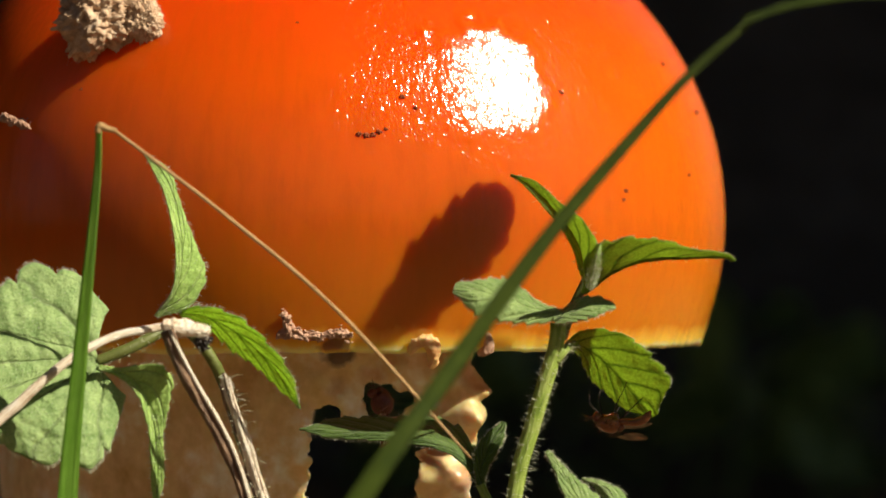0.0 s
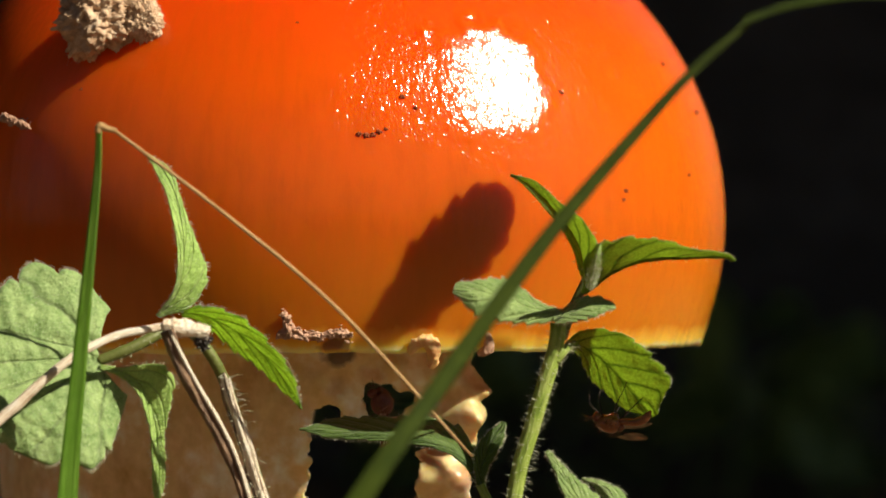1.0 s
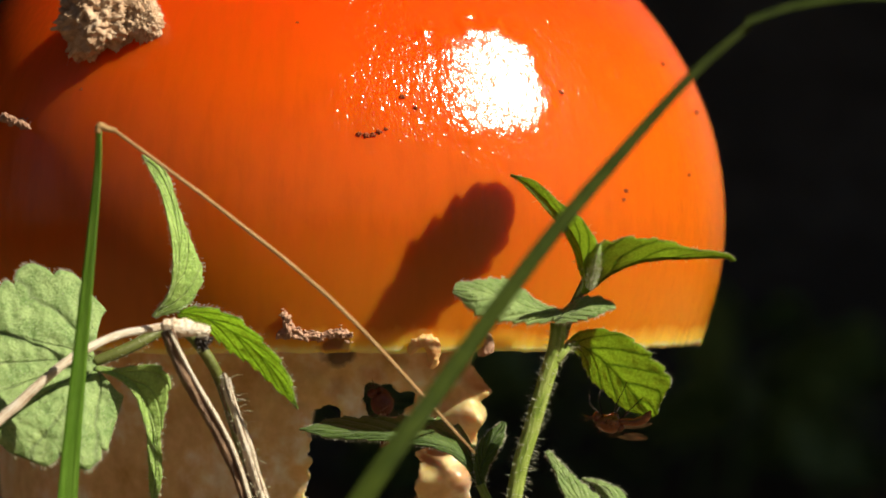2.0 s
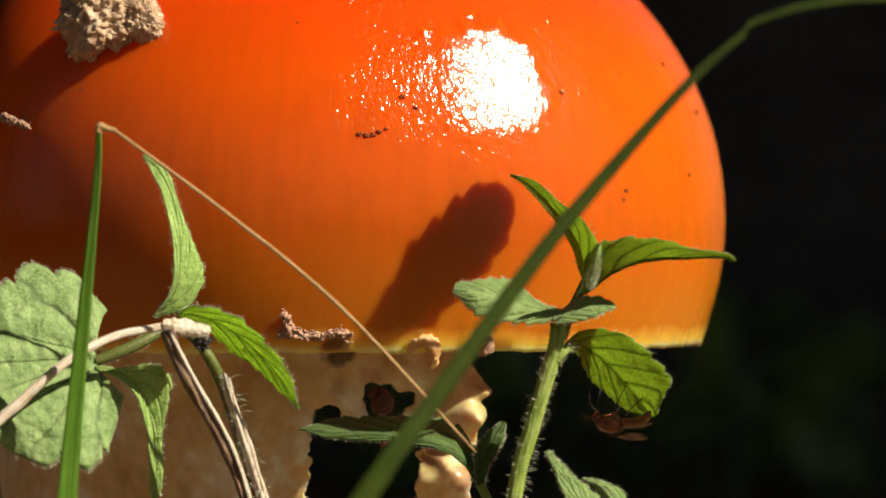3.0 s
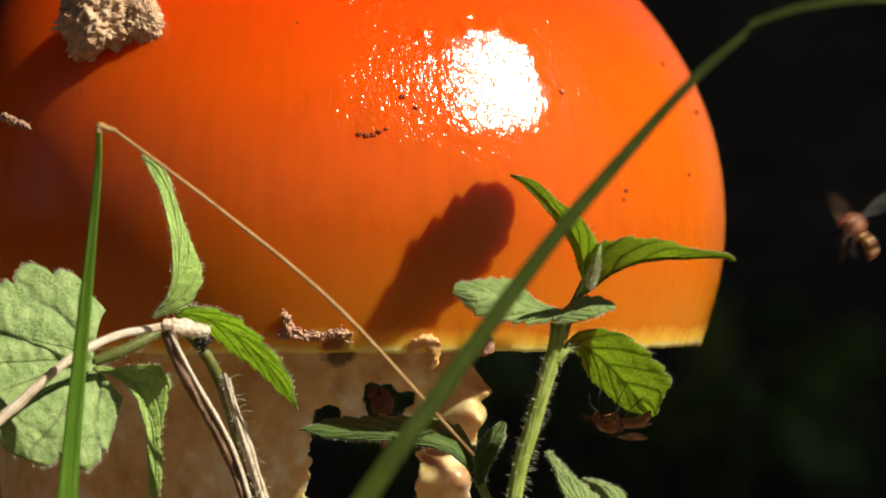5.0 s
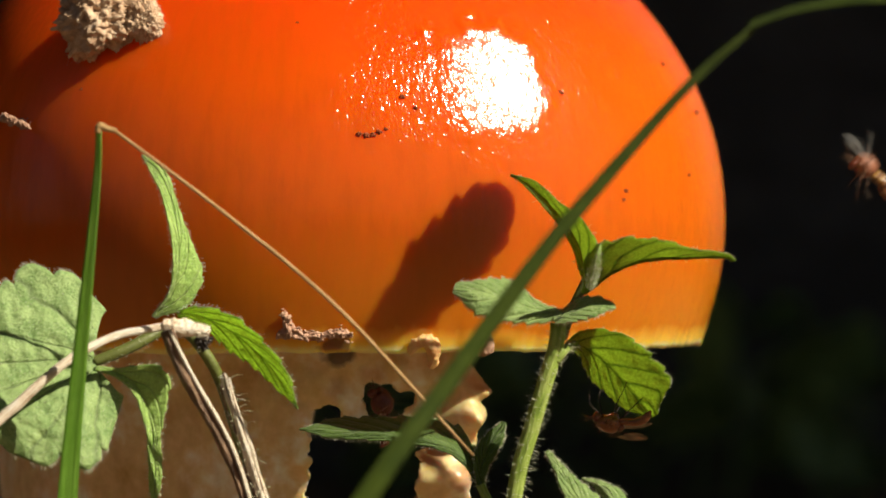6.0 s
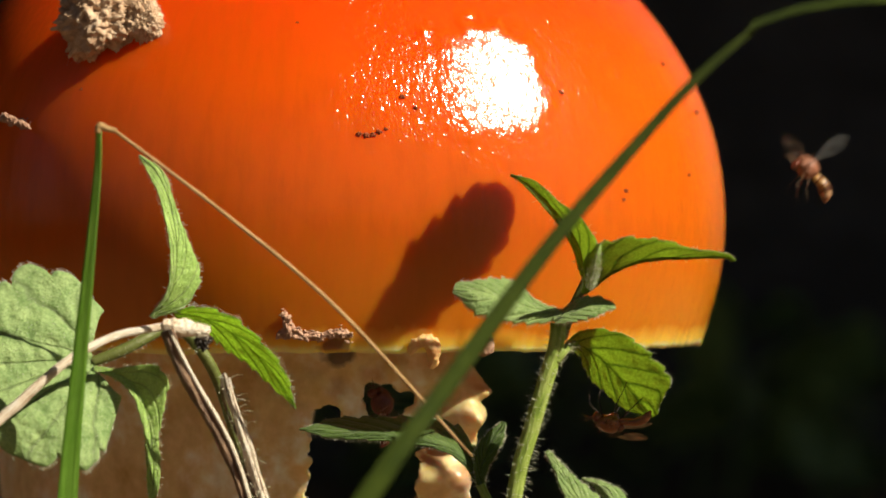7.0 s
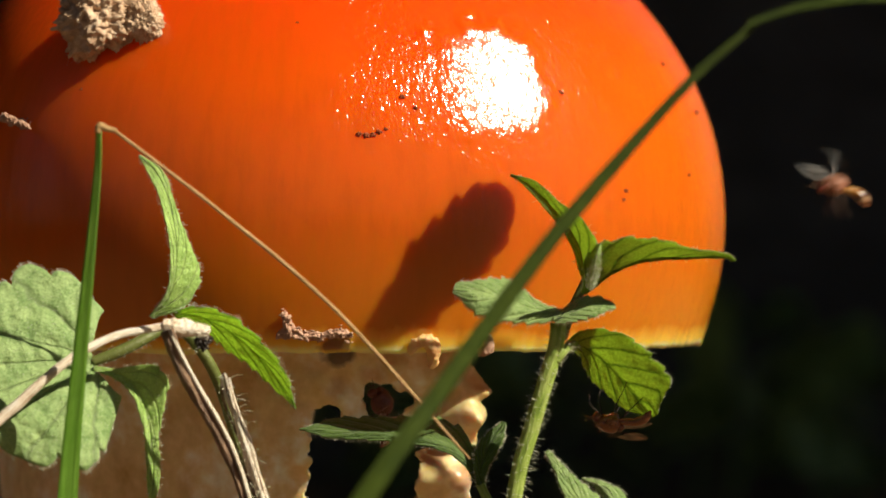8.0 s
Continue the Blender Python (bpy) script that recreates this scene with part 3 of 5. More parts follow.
ground()
# unseen trunk added to keep the sun off the background
tree((1.12, 0.54, 0), 0.50, 4.2, 3, "unseen thick dark-barked tree added to shade the background")
tree((-0.15, 2.0, 0), 0.75, 4.6, 8, "broad shaded trunk of an old woodland tree")
# unseen trees added to cut skylight, ground bounce and sky reflections on the cap
for x, y, r, h, k in ((-0.95, 0.40, 0.28, 4.4, 11), (-2.6, 1.6, 0.28, 4.0, 12), (-3.0, -0.9, 0.25, 4.4, 13), (-1.4, -2.9, 0.3, 4.2, 14), (2.2, 2.8, 0.3, 4.5, 15), (0.9, -4.3, 0.26, 5.0, 16), (1.9, -2.0, 0.3, 4.3, 21), (-1.25, 0.98, 0.34, 4.3, 17), (-0.85, 1.38, 0.3, 4.5, 18)):
    tree((x, y, 0), r, h, k, "unseen dark-barked tree with a leafy crown, added to block sky and sun")
undergrowth()


# ---- mushroom ----
CX, CY, CZ = -11.9, 40.0, 77.84
CAP_A, CAP_B, RIM_H, RIM_IN = 39.6, 35.1, 12.0, 2.5


def cap_radius(h):
    if h >= 0:
        return CAP_A * math.sqrt(max(0.0, 1 - (h / CAP_B) ** 2))
    return CAP_A - RIM_IN * (h / RIM_H) ** 2


def on_cap(x, z, lift=0.0):
    """The place on the front of the cap at x and z (mm), and its outward normal."""
    h = z - CZ
    r = cap_radius(h)
    dx = x - CX
    dy = -math.sqrt(max(0.0, r * r - dx * dx))
    slope = (r * h / (CAP_B ** 2 - h * h + 1e-6)) if h > 0 else (2 * RIM_IN * h / RIM_H ** 2)
    n = Vector((dx / r, dy / r, slope)).normalized()
    return mm(CX + dx, CY + dy, z) + n * lift * 0.001, n


# made-up facet, its normal halfway between sun and eye, to shape the highlight
FLAT_AT = on_cap(4.4, 89.9)[0]
FLAT_N = (SUN + (Vector(EYE) - FLAT_AT).normalized()).normalized()
FLAT_QUAD = ((-4.6, 4.2), (-1.0, 6.0), (3.6, 4.3), (5.4, -2.4), (4.3, -4.4), (-2.6, -4.6))


def flattened(p):
    """Flattens one slightly cornered place near the cap's top, tilted to mirror the sun at the camera."""
    rel = p + mm(CX, CY, CZ) - FLAT_AT
    if rel.length > 0.011:
        return p
    x, z, inside = rel.x * 1000, rel.z * 1000, 9.0
    for (ax, az), (bx, bz) in zip(FLAT_QUAD, FLAT_QUAD[1:] + FLAT_QUAD[:1]):
        gap = ((bz - az) * (x - ax) - (bx - ax) * (z - az)) / math.hypot(bx - ax, bz - az)
        inside = min(inside, gap / 4.0 if ax < 0 and bx < 0 else gap / 1.8)
    inside += 0.45 * noise.noise(rel * 900) + 0.3 * noise.noise(rel * 2200)
    m = min(max(inside / 0.9 + 0.5, 0.0), 1.0)
    return p - FLAT_N * (0.88 * rel.dot(FLAT_N) + 0.00017) * m * m * (3 - 2 * m)


def mushroom():
    at = mm(CX, CY, 0)
    root = thing("mushroom", at, "glossy orange-red mushroom with pale warts and a torn veil", "mushroom")
    bm = bmesh.new()
    segs = 720
    heights = [CAP_B * math.sin(math.pi / 2 * k / 130) for k in range(130, -1, -1)] + [-RIM_H * k / 36 for k in range(1, 37)]
    inner = [(-RIM_H + 0.5, 1.2), (-RIM_H + 2.5, 2.0), (-2.0, 4.5), (8.0, 9.0), (16.0, 18.0)]
    rings = []
    for h in heights[1:]:
        ring = []
        for s in range(segs):
            w = 2 * math.pi * s / segs
            d = Vector((math.cos(w), math.sin(w), 0))
            r = cap_radius(h) * (1 + 0.004 * noise.noise(d * 2.2 + Vector((0, 0, h * 0.05))))
            hh = h
            if h < -9.0:
                k = (-9.0 - h) / 3.0
                hh += k * (0.16 * noise.noise(d * 26) + 0.07 * noise.noise(d * 60) - 0.15 + 0.25 * noise.noise(d * 6))
                r += k * 0.3 * noise.noise(d * 30 + Vector((4, 0, 0)))
            ring.append(bm.verts.new(flattened(d * r * 0.001 + Vector((0, 0, hh * 0.001)))))
        rings.append(ring)
    for h, cut in inner:
        ring = []
        for s in range(segs):
            w = 2 * math.pi * s / segs
            d = Vector((math.cos(w), math.sin(w), 0))
            hh = h + (0.16 * noise.noise(d * 26) + 0.25 * noise.noise(d * 6) if h < -10 else 0)
            ring.append(bm.verts.new(d * (cap_radius(min(h, 0)) - cut) * 0.001 + Vector((0, 0, hh * 0.001))))
        rings.append(ring)
    top = bm.verts.new((0, 0, CAP_B * 0.001))
    low = bm.verts.new((0, 0, 0.018))
    for s in range(segs):
        bm.faces.new((top, rings[0][s], rings[0][(s + 1) % segs]))
        bm.faces.new((low, rings[-1][(s + 1) % segs], rings[-1][s]))
    for a, b in zip(rings, rings[1:]):
        for s in range(segs):
            bm.faces.new((a[s], b[s], b[(s + 1) % segs], a[(s + 1) % segs]))
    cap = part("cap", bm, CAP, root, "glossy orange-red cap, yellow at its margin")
    cap.location = (0, 0, CZ * 0.001)
    # gills: thin radial plates under the cap
    bm = bmesh.new()
    for k in range(110):
        w = 2 * math.pi * k / 110
        d, s = Vector((math.cos(w), math.sin(w), 0)), Vector((-math.sin(w), math.cos(w), 0)) * 0.00018
        q = [d * 0.011 + Vector((0, 0, 0.072)), d * 0.033 + Vector((0, 0, 0.0685)), d * 0.034 + Vector((0, 0, 0.076)), d * 0.022 + Vector((0, 0, 0.093)), d * 0.011 + Vector((0, 0, 0.095))]
        a = [bm.verts.new(p - s) for p in q]
        b = [bm.verts.new(p + s) for p in q]
        bm.faces.new(a)
        bm.faces.new(list(reversed(b)))
        for i in range(5):
            bm.faces.new((a[i], b[i], b[(i + 1) % 5], a[(i + 1) % 5]))
    part("gills", bm, GILL, root, "pale thin gills", smooth=False)["kind"] = "stuff"
    stalk("stem", [mm(CX - 17, CY + 5, -8), mm(CX - 16, CY + 5, 4), mm(CX - 12, CY + 4, 35), mm(CX - 9, CY + 3, 58), mm(CX, CY, 96)], [13, 12, 8, 7.6, 8], STEM, root,
          "stout cream stem", segs=40, rough=0.06, count=40)
    # veil: a torn skirt under the margin
    bm = bmesh.new()
    na, nz = 640, 150
    rows = []
    for i in range(nz):
        t = i / (nz - 1)
        z = 67.2 - 21.0 * t
        row = []
        for k in range(na):
            w = math.pi * (0.55 + 1.40 * k / (na - 1))
            d = Vector((math.cos(w), math.sin(w), 0))
            r = 32.0 - (4.6 - 4.2 * max(0.0, -d.x)) * t ** 1.2 + 0.35 * noise.noise(d * 9 + Vector((0, 0, t * 2))) + 0.7 * noise.noise(d * 3 + Vector((0, 0, t)))
            r += 0.75 * noise.noise(Vector((d.x * 13, d.y * 13, z * 0.42 + 3))) * min(1.0, max(0.0, (w / math.pi - 1.42) * 9))
            bulge = ((d.x * r + CX - -0.61) / 2.6) ** 2 + ((z - 53.78) / 2.2) ** 2
            r += 2.2 * math.exp(-bulge) if d.y < 0 else 0.0
            for bx, bz, wx, wz, rise in ((2.7, 61.9, 1.2, 1.0, 2.4), (1.8, 59.4, 1.5, 1.7, 3.4), (-1.6, 64.0, 2.5, 1.2, 0.5), (1.6, 54.0, 1.5, 1.6, 0.9)):
                r += rise * math.exp(-((d.x * r + CX - bx) / wx) ** 2 - ((z - bz) / wz) ** 2) if d.y < 0 else 0.0
            row.append(bm.verts.new((d * r + Vector((0, 0, z))) * 0.001))
        rows.append(row)

    EDGE_Z = (55.0, 56.6, 58.6, 59.4, 60.3, 61.1, 61.8, 62.9, 64.4, 65.4, 67.5)
    EDGE_X = (2.6, 3.0, 3.3, 3.9, 4.05, 3.5, 4.6, 4.0, 2.7, 2.8, 3.4)

    def torn(p):
        x, y, z = p.x * 1000 + CX, p.y * 1000, p.z * 1000
        q = p * 1000
        j = 0.5 * noise.noise(q * 0.45) + 0.45 * noise.noise(q * 1.0) + 0.22 * noise.noise(q * 2.4)
        x, z = x + j * 1.1, z + 1.1 * noise.noise(q * 0.7 + Vector((5, 0, 0))) + 0.3 * noise.noise(q * 2.0)
        if y > 0:
            return z < 48
        hole = ((x - -5.10) / 2.1) ** 2 + ((z - 61.03) / 2.0) ** 2 < 1
        notch = ((x - -10.40) / 1.6) ** 2 + ((z - 59.24) / 1.5) ** 2 < 1
        gap = -12.14 < x < -2.50 and z < 58.48
        slit = -2.86 <= x < 1.94 and 56.2 + 0.9 * noise.noise(q * 0.33) < p.z * 1000 < 57.97
        zz = p.z * 1000 + 0.25 * noise.noise(q * 1.3)
        end = p.x * 1000 + CX + 0.2 * noise.noise(q * 1.7) > float(np.interp(zz, EDGE_Z, EDGE_X))
        return hole or notch or gap or slit or end or z < 48

    for a, b in zip(rows, rows[1:]):
        for k in range(na - 1):
            f = (a[k], b[k], b[k + 1], a[k + 1])
            mid = (f[0].co + f[1].co + f[2].co + f[3].co) / 4
            if not torn(mid):
                bm.faces.new(f)
    bmesh.ops.delete(bm, geom=[v for v in bm.verts if not v.link_faces], context='VERTS')
    for _ in range(3):
        bmesh.ops.smooth_vert(bm, verts=[v for v in bm.verts if v.is_boundary], factor=0.5, use_axis_x=True, use_axis_y=True, use_axis_z=True)
    veil = part("veil", bm, VEIL, root, "torn cream partial veil hanging like a skirt")
    sol = veil.modifiers.new("thickness", 'SOLIDIFY')
    sol.thickness = 0.0006

    # warts and crumbs on the skin
    def wart(x, z, size, seed, material, squash, label):
        bm = bmesh.new()
        p, n = on_cap(x, z, size * 0.45)
        lump(bm, p - at, size, seed, 0.42, 1.7, 6, squash)
        bm.normal_update()
        rng = random.Random(seed)
        skin = [bm.verts[k] for k in rng.sample(range(len(bm.verts)), 700)] if not bm.verts.ensure_lookup_table() else []
        roots = [(v.co + at, v.normal.copy()) for v in skin]
        ob = part("wart", bm, material, root, label)
        hairs(ob, roots, 0.45, material, rng, "fibres")["label"] = "loose beige fibres"
        return ob

    def crust(pts, radii, material, seed, label, peel=0.0):
        bm = bmesh.new()
        path = [on_cap(x, max(z, 66.2), 0.4 + peel * min(1.0, 0.5 * i))[0] - at for i, (x, z) in enumerate(pts)]
        tube(bm, path, [r * 0.7 for r in radii], 26, 170, 1.5, seed)
        rng = random.Random(seed)
        for k in range(48 * (len(path) - 1)):
            i = rng.randrange(len(path) - 1)
            c = path[i].lerp(path[i + 1], rng.random())
            spread = mm(rng.gauss(0, 0.26), -abs(rng.gauss(0, 0.2)), rng.gauss(0, 0.26))
            lump(bm, c + spread * (1.7 * max(radii)), rng.uniform(0.06, 0.2), k * 1.7, 1.5, 2.1, 2, (rng.uniform(0.3, 1.3), rng.uniform(0.4, 1.0), rng.uniform(0.3, 1.3)))
        return part("wart", bm, material, root, label)

    wart(-30.6, 95.3, 3.7, 3, WART, (1.05, 0.8, 0.95), "big crumbly beige wart")
    wart(-26.9, 95.2, 1.7, 7, WART, (0.9, 0.8, 1.1), "small beige wart")
    crust([(-37.8, 86.5), (-38.4, 86.3), (-37.4, 86.0), (-36.4, 85.6), (-35.3, 85.2)], [0.2, 0.34, 0.36, 0.28, 0.1], CRUMB, 1, "narrow peeling flake of pale crust", 3.2)
    crust([(-14.67, 67.36), (-13.60, 67.67), (-11.33, 67.36), (-9.31, 67.72), (-8.09, 67.36)], [0.2, 0.5, 0.35, 0.3, 0.35, 0.15],
          CRUMB, 4, "pinkish crumbs of veil along the margin")
    crust([(-13.55, 67.46), (-13.76, 68.48), (-14.06, 69.44)], [0.4, 0.4, 0.22], CRUMB, 8, "pinkish tuft of veil on the skin")
    for x, z, k in ((-1.82, 65.87, 1), (3.74, 66.35, 2)):
        bm = bmesh.new()
        p = on_cap(x, max(z, 66.0), 0.3)[0] - at
        p.z = z * 0.001
        if k == 1:
            tube(bm, [p + mm(-1.2, -0.2, -0.2), p + mm(-0.7, -0.6, 0.55), p + mm(0.2, -0.7, 0.9), p + mm(0.9, -0.5, 0.3), p + mm(0.95, -0.2, -0.8), p + mm(0.6, 0, -1.5)],
                 [0.3, 0.5, 0.62, 0.66, 0.5, 0.25], 22, 70, 0.45, 2.0)
        else:
            tube(bm, [p + mm(0.1, -0.3, 1.1), p + mm(0.25, -0.5, 0.3), p + mm(0.1, -0.4, -0.4), p + mm(-0.7, -0.1, -0.75)], [0.2, 0.42, 0.48, 0.25], 20, 50, 0.5, 5.0)
        part("veil_scrap", bm, CRUMB if k == 2 else SCRAP, root, "curled scrap of veil at the cap margin")
    specks = ((-7.47, 85.20, 0.22), (-6.87, 85.10, 0.24), (-6.26, 85.15, 0.20), (-5.71, 85.40, 0.20), (-5.10, 85.66, 0.15), (10.61, 89.22, 0.24), (16.74, 80.34, 0.20), (16.52, 79.51, 0.16),
              (20.79, 92.51, 0.20), (24.17, 88.00, 0.20), (23.10, 81.97, 0.15), (-32.77, 89.44, 0.13), (-13.08, 95.35, 0.10), (-3.64, 88.58, 0.20), (-2.47, 87.57, 0.16))
    for i, (x, z, r) in enumerate(specks):
        bm = bmesh.new()
        p, n = on_cap(x, z, 0.02)
        lump(bm, p - at, r * 0.95, i * 3.1, 0.8, 2.1, 4, (1.2, 0.5, 0.9))
        part("dirt_speck", bm, DIRT, root, "dark speck of dirt")
    return root


mushroom()


# ---- left plant: soft round leaves ----
def round_leaf_plant():
    base = mm(-15.21, -11, 0)
    root = thing("round_leaf_herb", base, "hairy green herb with a scalloped round leaf and pointed leaves", "herb")
    rng = random.Random(21)
    stem_pts = [base + mm(0, 0, -2), mm(-13.59, -9.00, 33.15), mm(-15.64, -10.00, 52.71), mm(-17.48, -10.00, 59.02), mm(-18.79, -11.00, 63.43), mm(-19.89, -12.00, 65.78), mm(-21.20, -12.00, 67.52), mm(-22.57, -11.00, 68.51)]
    st = stalk("stem", stem_pts, [0.75, 0.6, 0.42, 0.42, 0.45, 0.5, 0.5, 0.5], STALK_DEEP_SHADED, root)
    hairs(st, stalk_hairs(stem_pts[2:], 0.45, 120, rng), 0.6, HAIR, rng)
    pet = [mm(-23.47, -10.50, 68.26), mm(-25.24, -11.50, 67.31), mm(-27.12, -12.20, 66.36), mm(-29.59, -12.60, 65.41)]
    lf = stalk("leaf_stalk", pet, [0.42, 0.5, 0.52, 0.45], STALK_DEEP_SHADED, root)
    hairs(lf, stalk_hairs(pet, 0.48, 70, rng), 0.55, HAIR, rng)
    halved_leaf("leaf", root, [mm(-29.46, -13.00, 65.42), mm(-31.85, -14.20, 64.88), mm(-34.60, -15.40, 63.96), mm(-37.36, -16.40, 63.04), mm(-40.60, -17.20, 62.40)],
                (3.76, 5.40, 7.04, 8.00, 8.00, 7.52, 6.84, 5.78, 4.58, 2.41, 0.19), (4.43, 7.13, 8.68, 8.97, 8.39, 7.71, 7.13, 6.27, 4.82, 2.41, 0.19), (0.5, 0.5, 0.45, 0.4), (-0.25, -0.35, -0.4, -0.4), LEAF_ROUND, "scalloped round soft green leaf",
                teeth=(3.8, 5.4), depth=0.17, lobe=(1.5, 2.5), scallop=True, pucker=0.42, nv=22, nt=129, fuzz=1500, hair=620, rng=rng, hair_len=0.42, curl=(-0.25, -0.05))
    halved_leaf("leaf", root, [mm(-24.70, -9.60, 69.21), mm(-23.30, -10.20, 70.87), mm(-22.69, -10.60, 72.62), mm(-22.50, -10.60, 74.66), mm(-22.61, -10.40, 76.79), mm(-23.12, -10.00, 79.13), mm(-24.02, -9.60, 81.27), mm(-25.67, -9.00, 83.09)],
                (0.14, 0.24, 0.34, 0.48, 0.63, 0.63, 0.58, 0.10), (0.29, 1.69, 2.17, 1.30, 0.63, 0.43, 0.63, 0.10), (0.5, 0.8, 0.9, 0.9, 0.6, 0.2), (-0.7, -0.75, -0.75, -0.7, -0.4, 0.35), LEAF_PALE, "folded upright pointed leaf",
                teeth=(13, 11), depth=0.07, fuzz=420, hair=260, rng=rng, pucker=0.14, hair_len=0.36)
    halved_leaf("leaf", root, [mm(-22.71, -8.80, 69.40), mm(-21.01, -9.60, 69.41), mm(-18.52, -10.60, 68.36), mm(-16.16, -11.20, 66.63), mm(-14.13, -11.20, 64.40), mm(-12.27, -10.60, 61.28)],
                (0.19, 0.87, 1.21, 1.06, 0.82, 0.05), (0.29, 1.06, 1.54, 1.25, 0.87, 0.05), (0.9, 1.0, 1.0, 0.9), (-0.8, -0.9, -0.9, -0.8), LEAF_FRESH, "drooping pointed leaf lit from behind",
                teeth=(7, 9), depth=0.24, fuzz=260, hair=300, rng=rng, pucker=0.12, hair_len=0.36)
    halved_leaf("leaf", root, [mm(-29.33, -13.40, 64.95), mm(-28.10, -13.20, 64.66), mm(-26.78, -12.80, 64.07), mm(-25.54, -12.60, 62.71), mm(-24.88, -12.40, 60.68), mm(-24.55, -12.40, 58.17), mm(-24.40, -12.40, 55.76), mm(-24.56, -12.20, 52.85)],
                (0.14, 0.58, 2.80, 1.64, 0.77, 0.63, 0.53, 0.10), (0.19, 0.43, 0.53, 0.53, 0.43, 0.53, 0.48, 0.10), (0.0, 0.1, 0.1, 0.0, -0.2, -0.3), (0.9, 1.0, 1.0, 0.9, 0.5, 0.4), LEAF_PALE, "small folded leaf that hangs down",
                teeth=(11, 12), depth=0.12, fuzz=260, hair=260, rng=rng, pucker=0.1, hair_len=0.36)
    return root


# ---- dead stalks ----
def dead_stalks():
    base = mm(-6.95, -12, 0)
    root = thing("withered_stalk", base, "bent pale dead stalk with a broken hairy joint", "dead stalk")
    rng = random.Random(31)
    stalk("twig", [mm(-39.88, -20.80, 58.40), mm(-35.83, -20.00, 61.75), mm(-32.89, -19.20, 64.46), mm(-30.24, -18.20, 66.42), mm(-27.13, -16.80, 67.81), mm(-23.50, -15.60, 68.46)], [0.52, 0.48, 0.43, 0.38, 0.36, 0.35], TWIG, root,
          "smooth pale bent twig", rough=0.15)
    a = [mm(-23.28, -16.00, 68.08), mm(-22.60, -16.20, 66.37), mm(-21.65, -16.20, 64.27), mm(-20.42, -16.00, 61.98), mm(-19.10, -15.80, 59.58), mm(-17.96, -15.60, 57.09), mm(-17.02, -15.40, 54.50), mm(-10.73, -14.80, 33.87), base + mm(0, 0, -2)]
    stalk("rind", a[:-1], [0.62, 0.62, 0.48, 0.36, 0.3, 0.28, 0.3, 0.36], TWIG_DARK, root, "brown peeling rind", rough=0.22, seed=9, segs=14)
    b = [mm(-23.05, -16.60, 68.19), mm(-22.18, -16.80, 66.39), mm(-21.14, -16.70, 64.38), mm(-20.01, -16.50, 62.38), mm(-18.78, -16.30, 60.27), mm(-17.80, -16.00, 58.25), mm(-17.04, -15.90, 56.24), mm(-16.33, -15.70, 53.85), mm(-10.43, -15.0, 33.87), base + mm(0, 0, -2)]
    stalk("stalk", b, [0.16, 0.2, 0.2, 0.2, 0.22, 0.2, 0.19, 0.2, 0.4, 0.7], TWIG, root, "split pale stalk", rough=0.2, seed=3)
    j = [mm(-23.69, -15.60, 68.46), mm(-22.26, -15.60, 68.31), mm(-20.84, -15.40, 68.17), mm(-19.80, -15.20, 67.87)]
    k = stalk("joint", j, [0.55, 0.68, 0.62, 0.5, 0.4], TWIG, root, "pale hairy broken joint", rough=0.5, seed=5, segs=20, count=50)
    hairs(k, stalk_hairs(j, 0.55, 900, rng), 0.3, TWIG, rng)
    bm = bmesh.new()
    for n, (dx, dz, r) in enumerate(((0, 0, 0.42), (-0.5, 0.1, 0.3), (0.35, 0.2, 0.34), (0.1, -0.45, 0.3), (-0.25, -0.35, 0.24))):
        lump(bm, mm(-20.33, -15.20, 67.11) - base + mm(dx, 0, dz), r, 2.0 + n, 0.9, 1.8, 4, (1.0, 0.7, 0.9))
    part("rot", bm, ROT_AND_LEGS, root, "black rotten stub")
    base2 = mm(-5.01, -13, 0)
    root2 = thing("withered_stalk", base2, "upright fibrous dead stalk with stiff hairs", "dead stalk")
    c = [mm(-18.47, -15.00, 64.33), mm(-17.99, -15.00, 62.61), mm(-17.37, -15.00, 60.50), mm(-16.56, -14.90, 58.01), mm(-15.80, -14.80, 55.61), mm(-15.23, -14.80, 53.79), mm(-8.81, -14.80, 33.87), base2 + mm(0, 0, -2)]
    for n, (dx, dy, r, mat) in enumerate(((-0.30, 0.0, 0.2, TWIG), (0.0, -0.22, 0.19, TWIG), (0.27, 0.05, 0.21, TWIG), (-0.1, 0.25, 0.3, TWIG_DARK), (0.14, -0.12, 0.13, TWIG_DARK), (-0.55, 0.3, 0.16, TWIG_DARK))):
        pts = [p + mm(dx * (1 + 0.35 * math.sin(2.1 * i + n)), dy, 0.25 * math.sin(n * 2.4) if i == 0 else 0) for i, p in enumerate(c[:-1])]
        s1 = stalk("fibre", pts, [r * 0.5, r, r * 1.1, r, r * 1.15, r * 1.1, r * 1.5], mat, root2, "pale dry fibre" if mat is TWIG else "dark frayed rind", rough=0.45, seed=2.0 + n, segs=9, count=90)
    stalk("stalk", c[-3:], [0.3, 0.6, 0.8], TWIG, root2, "fibrous pale stalk", rough=0.16, seed=2)
    hairs(s1, stalk_hairs(c[:6], 0.5, 130, rng), 0.85, HAIR, rng)
    return root, root2


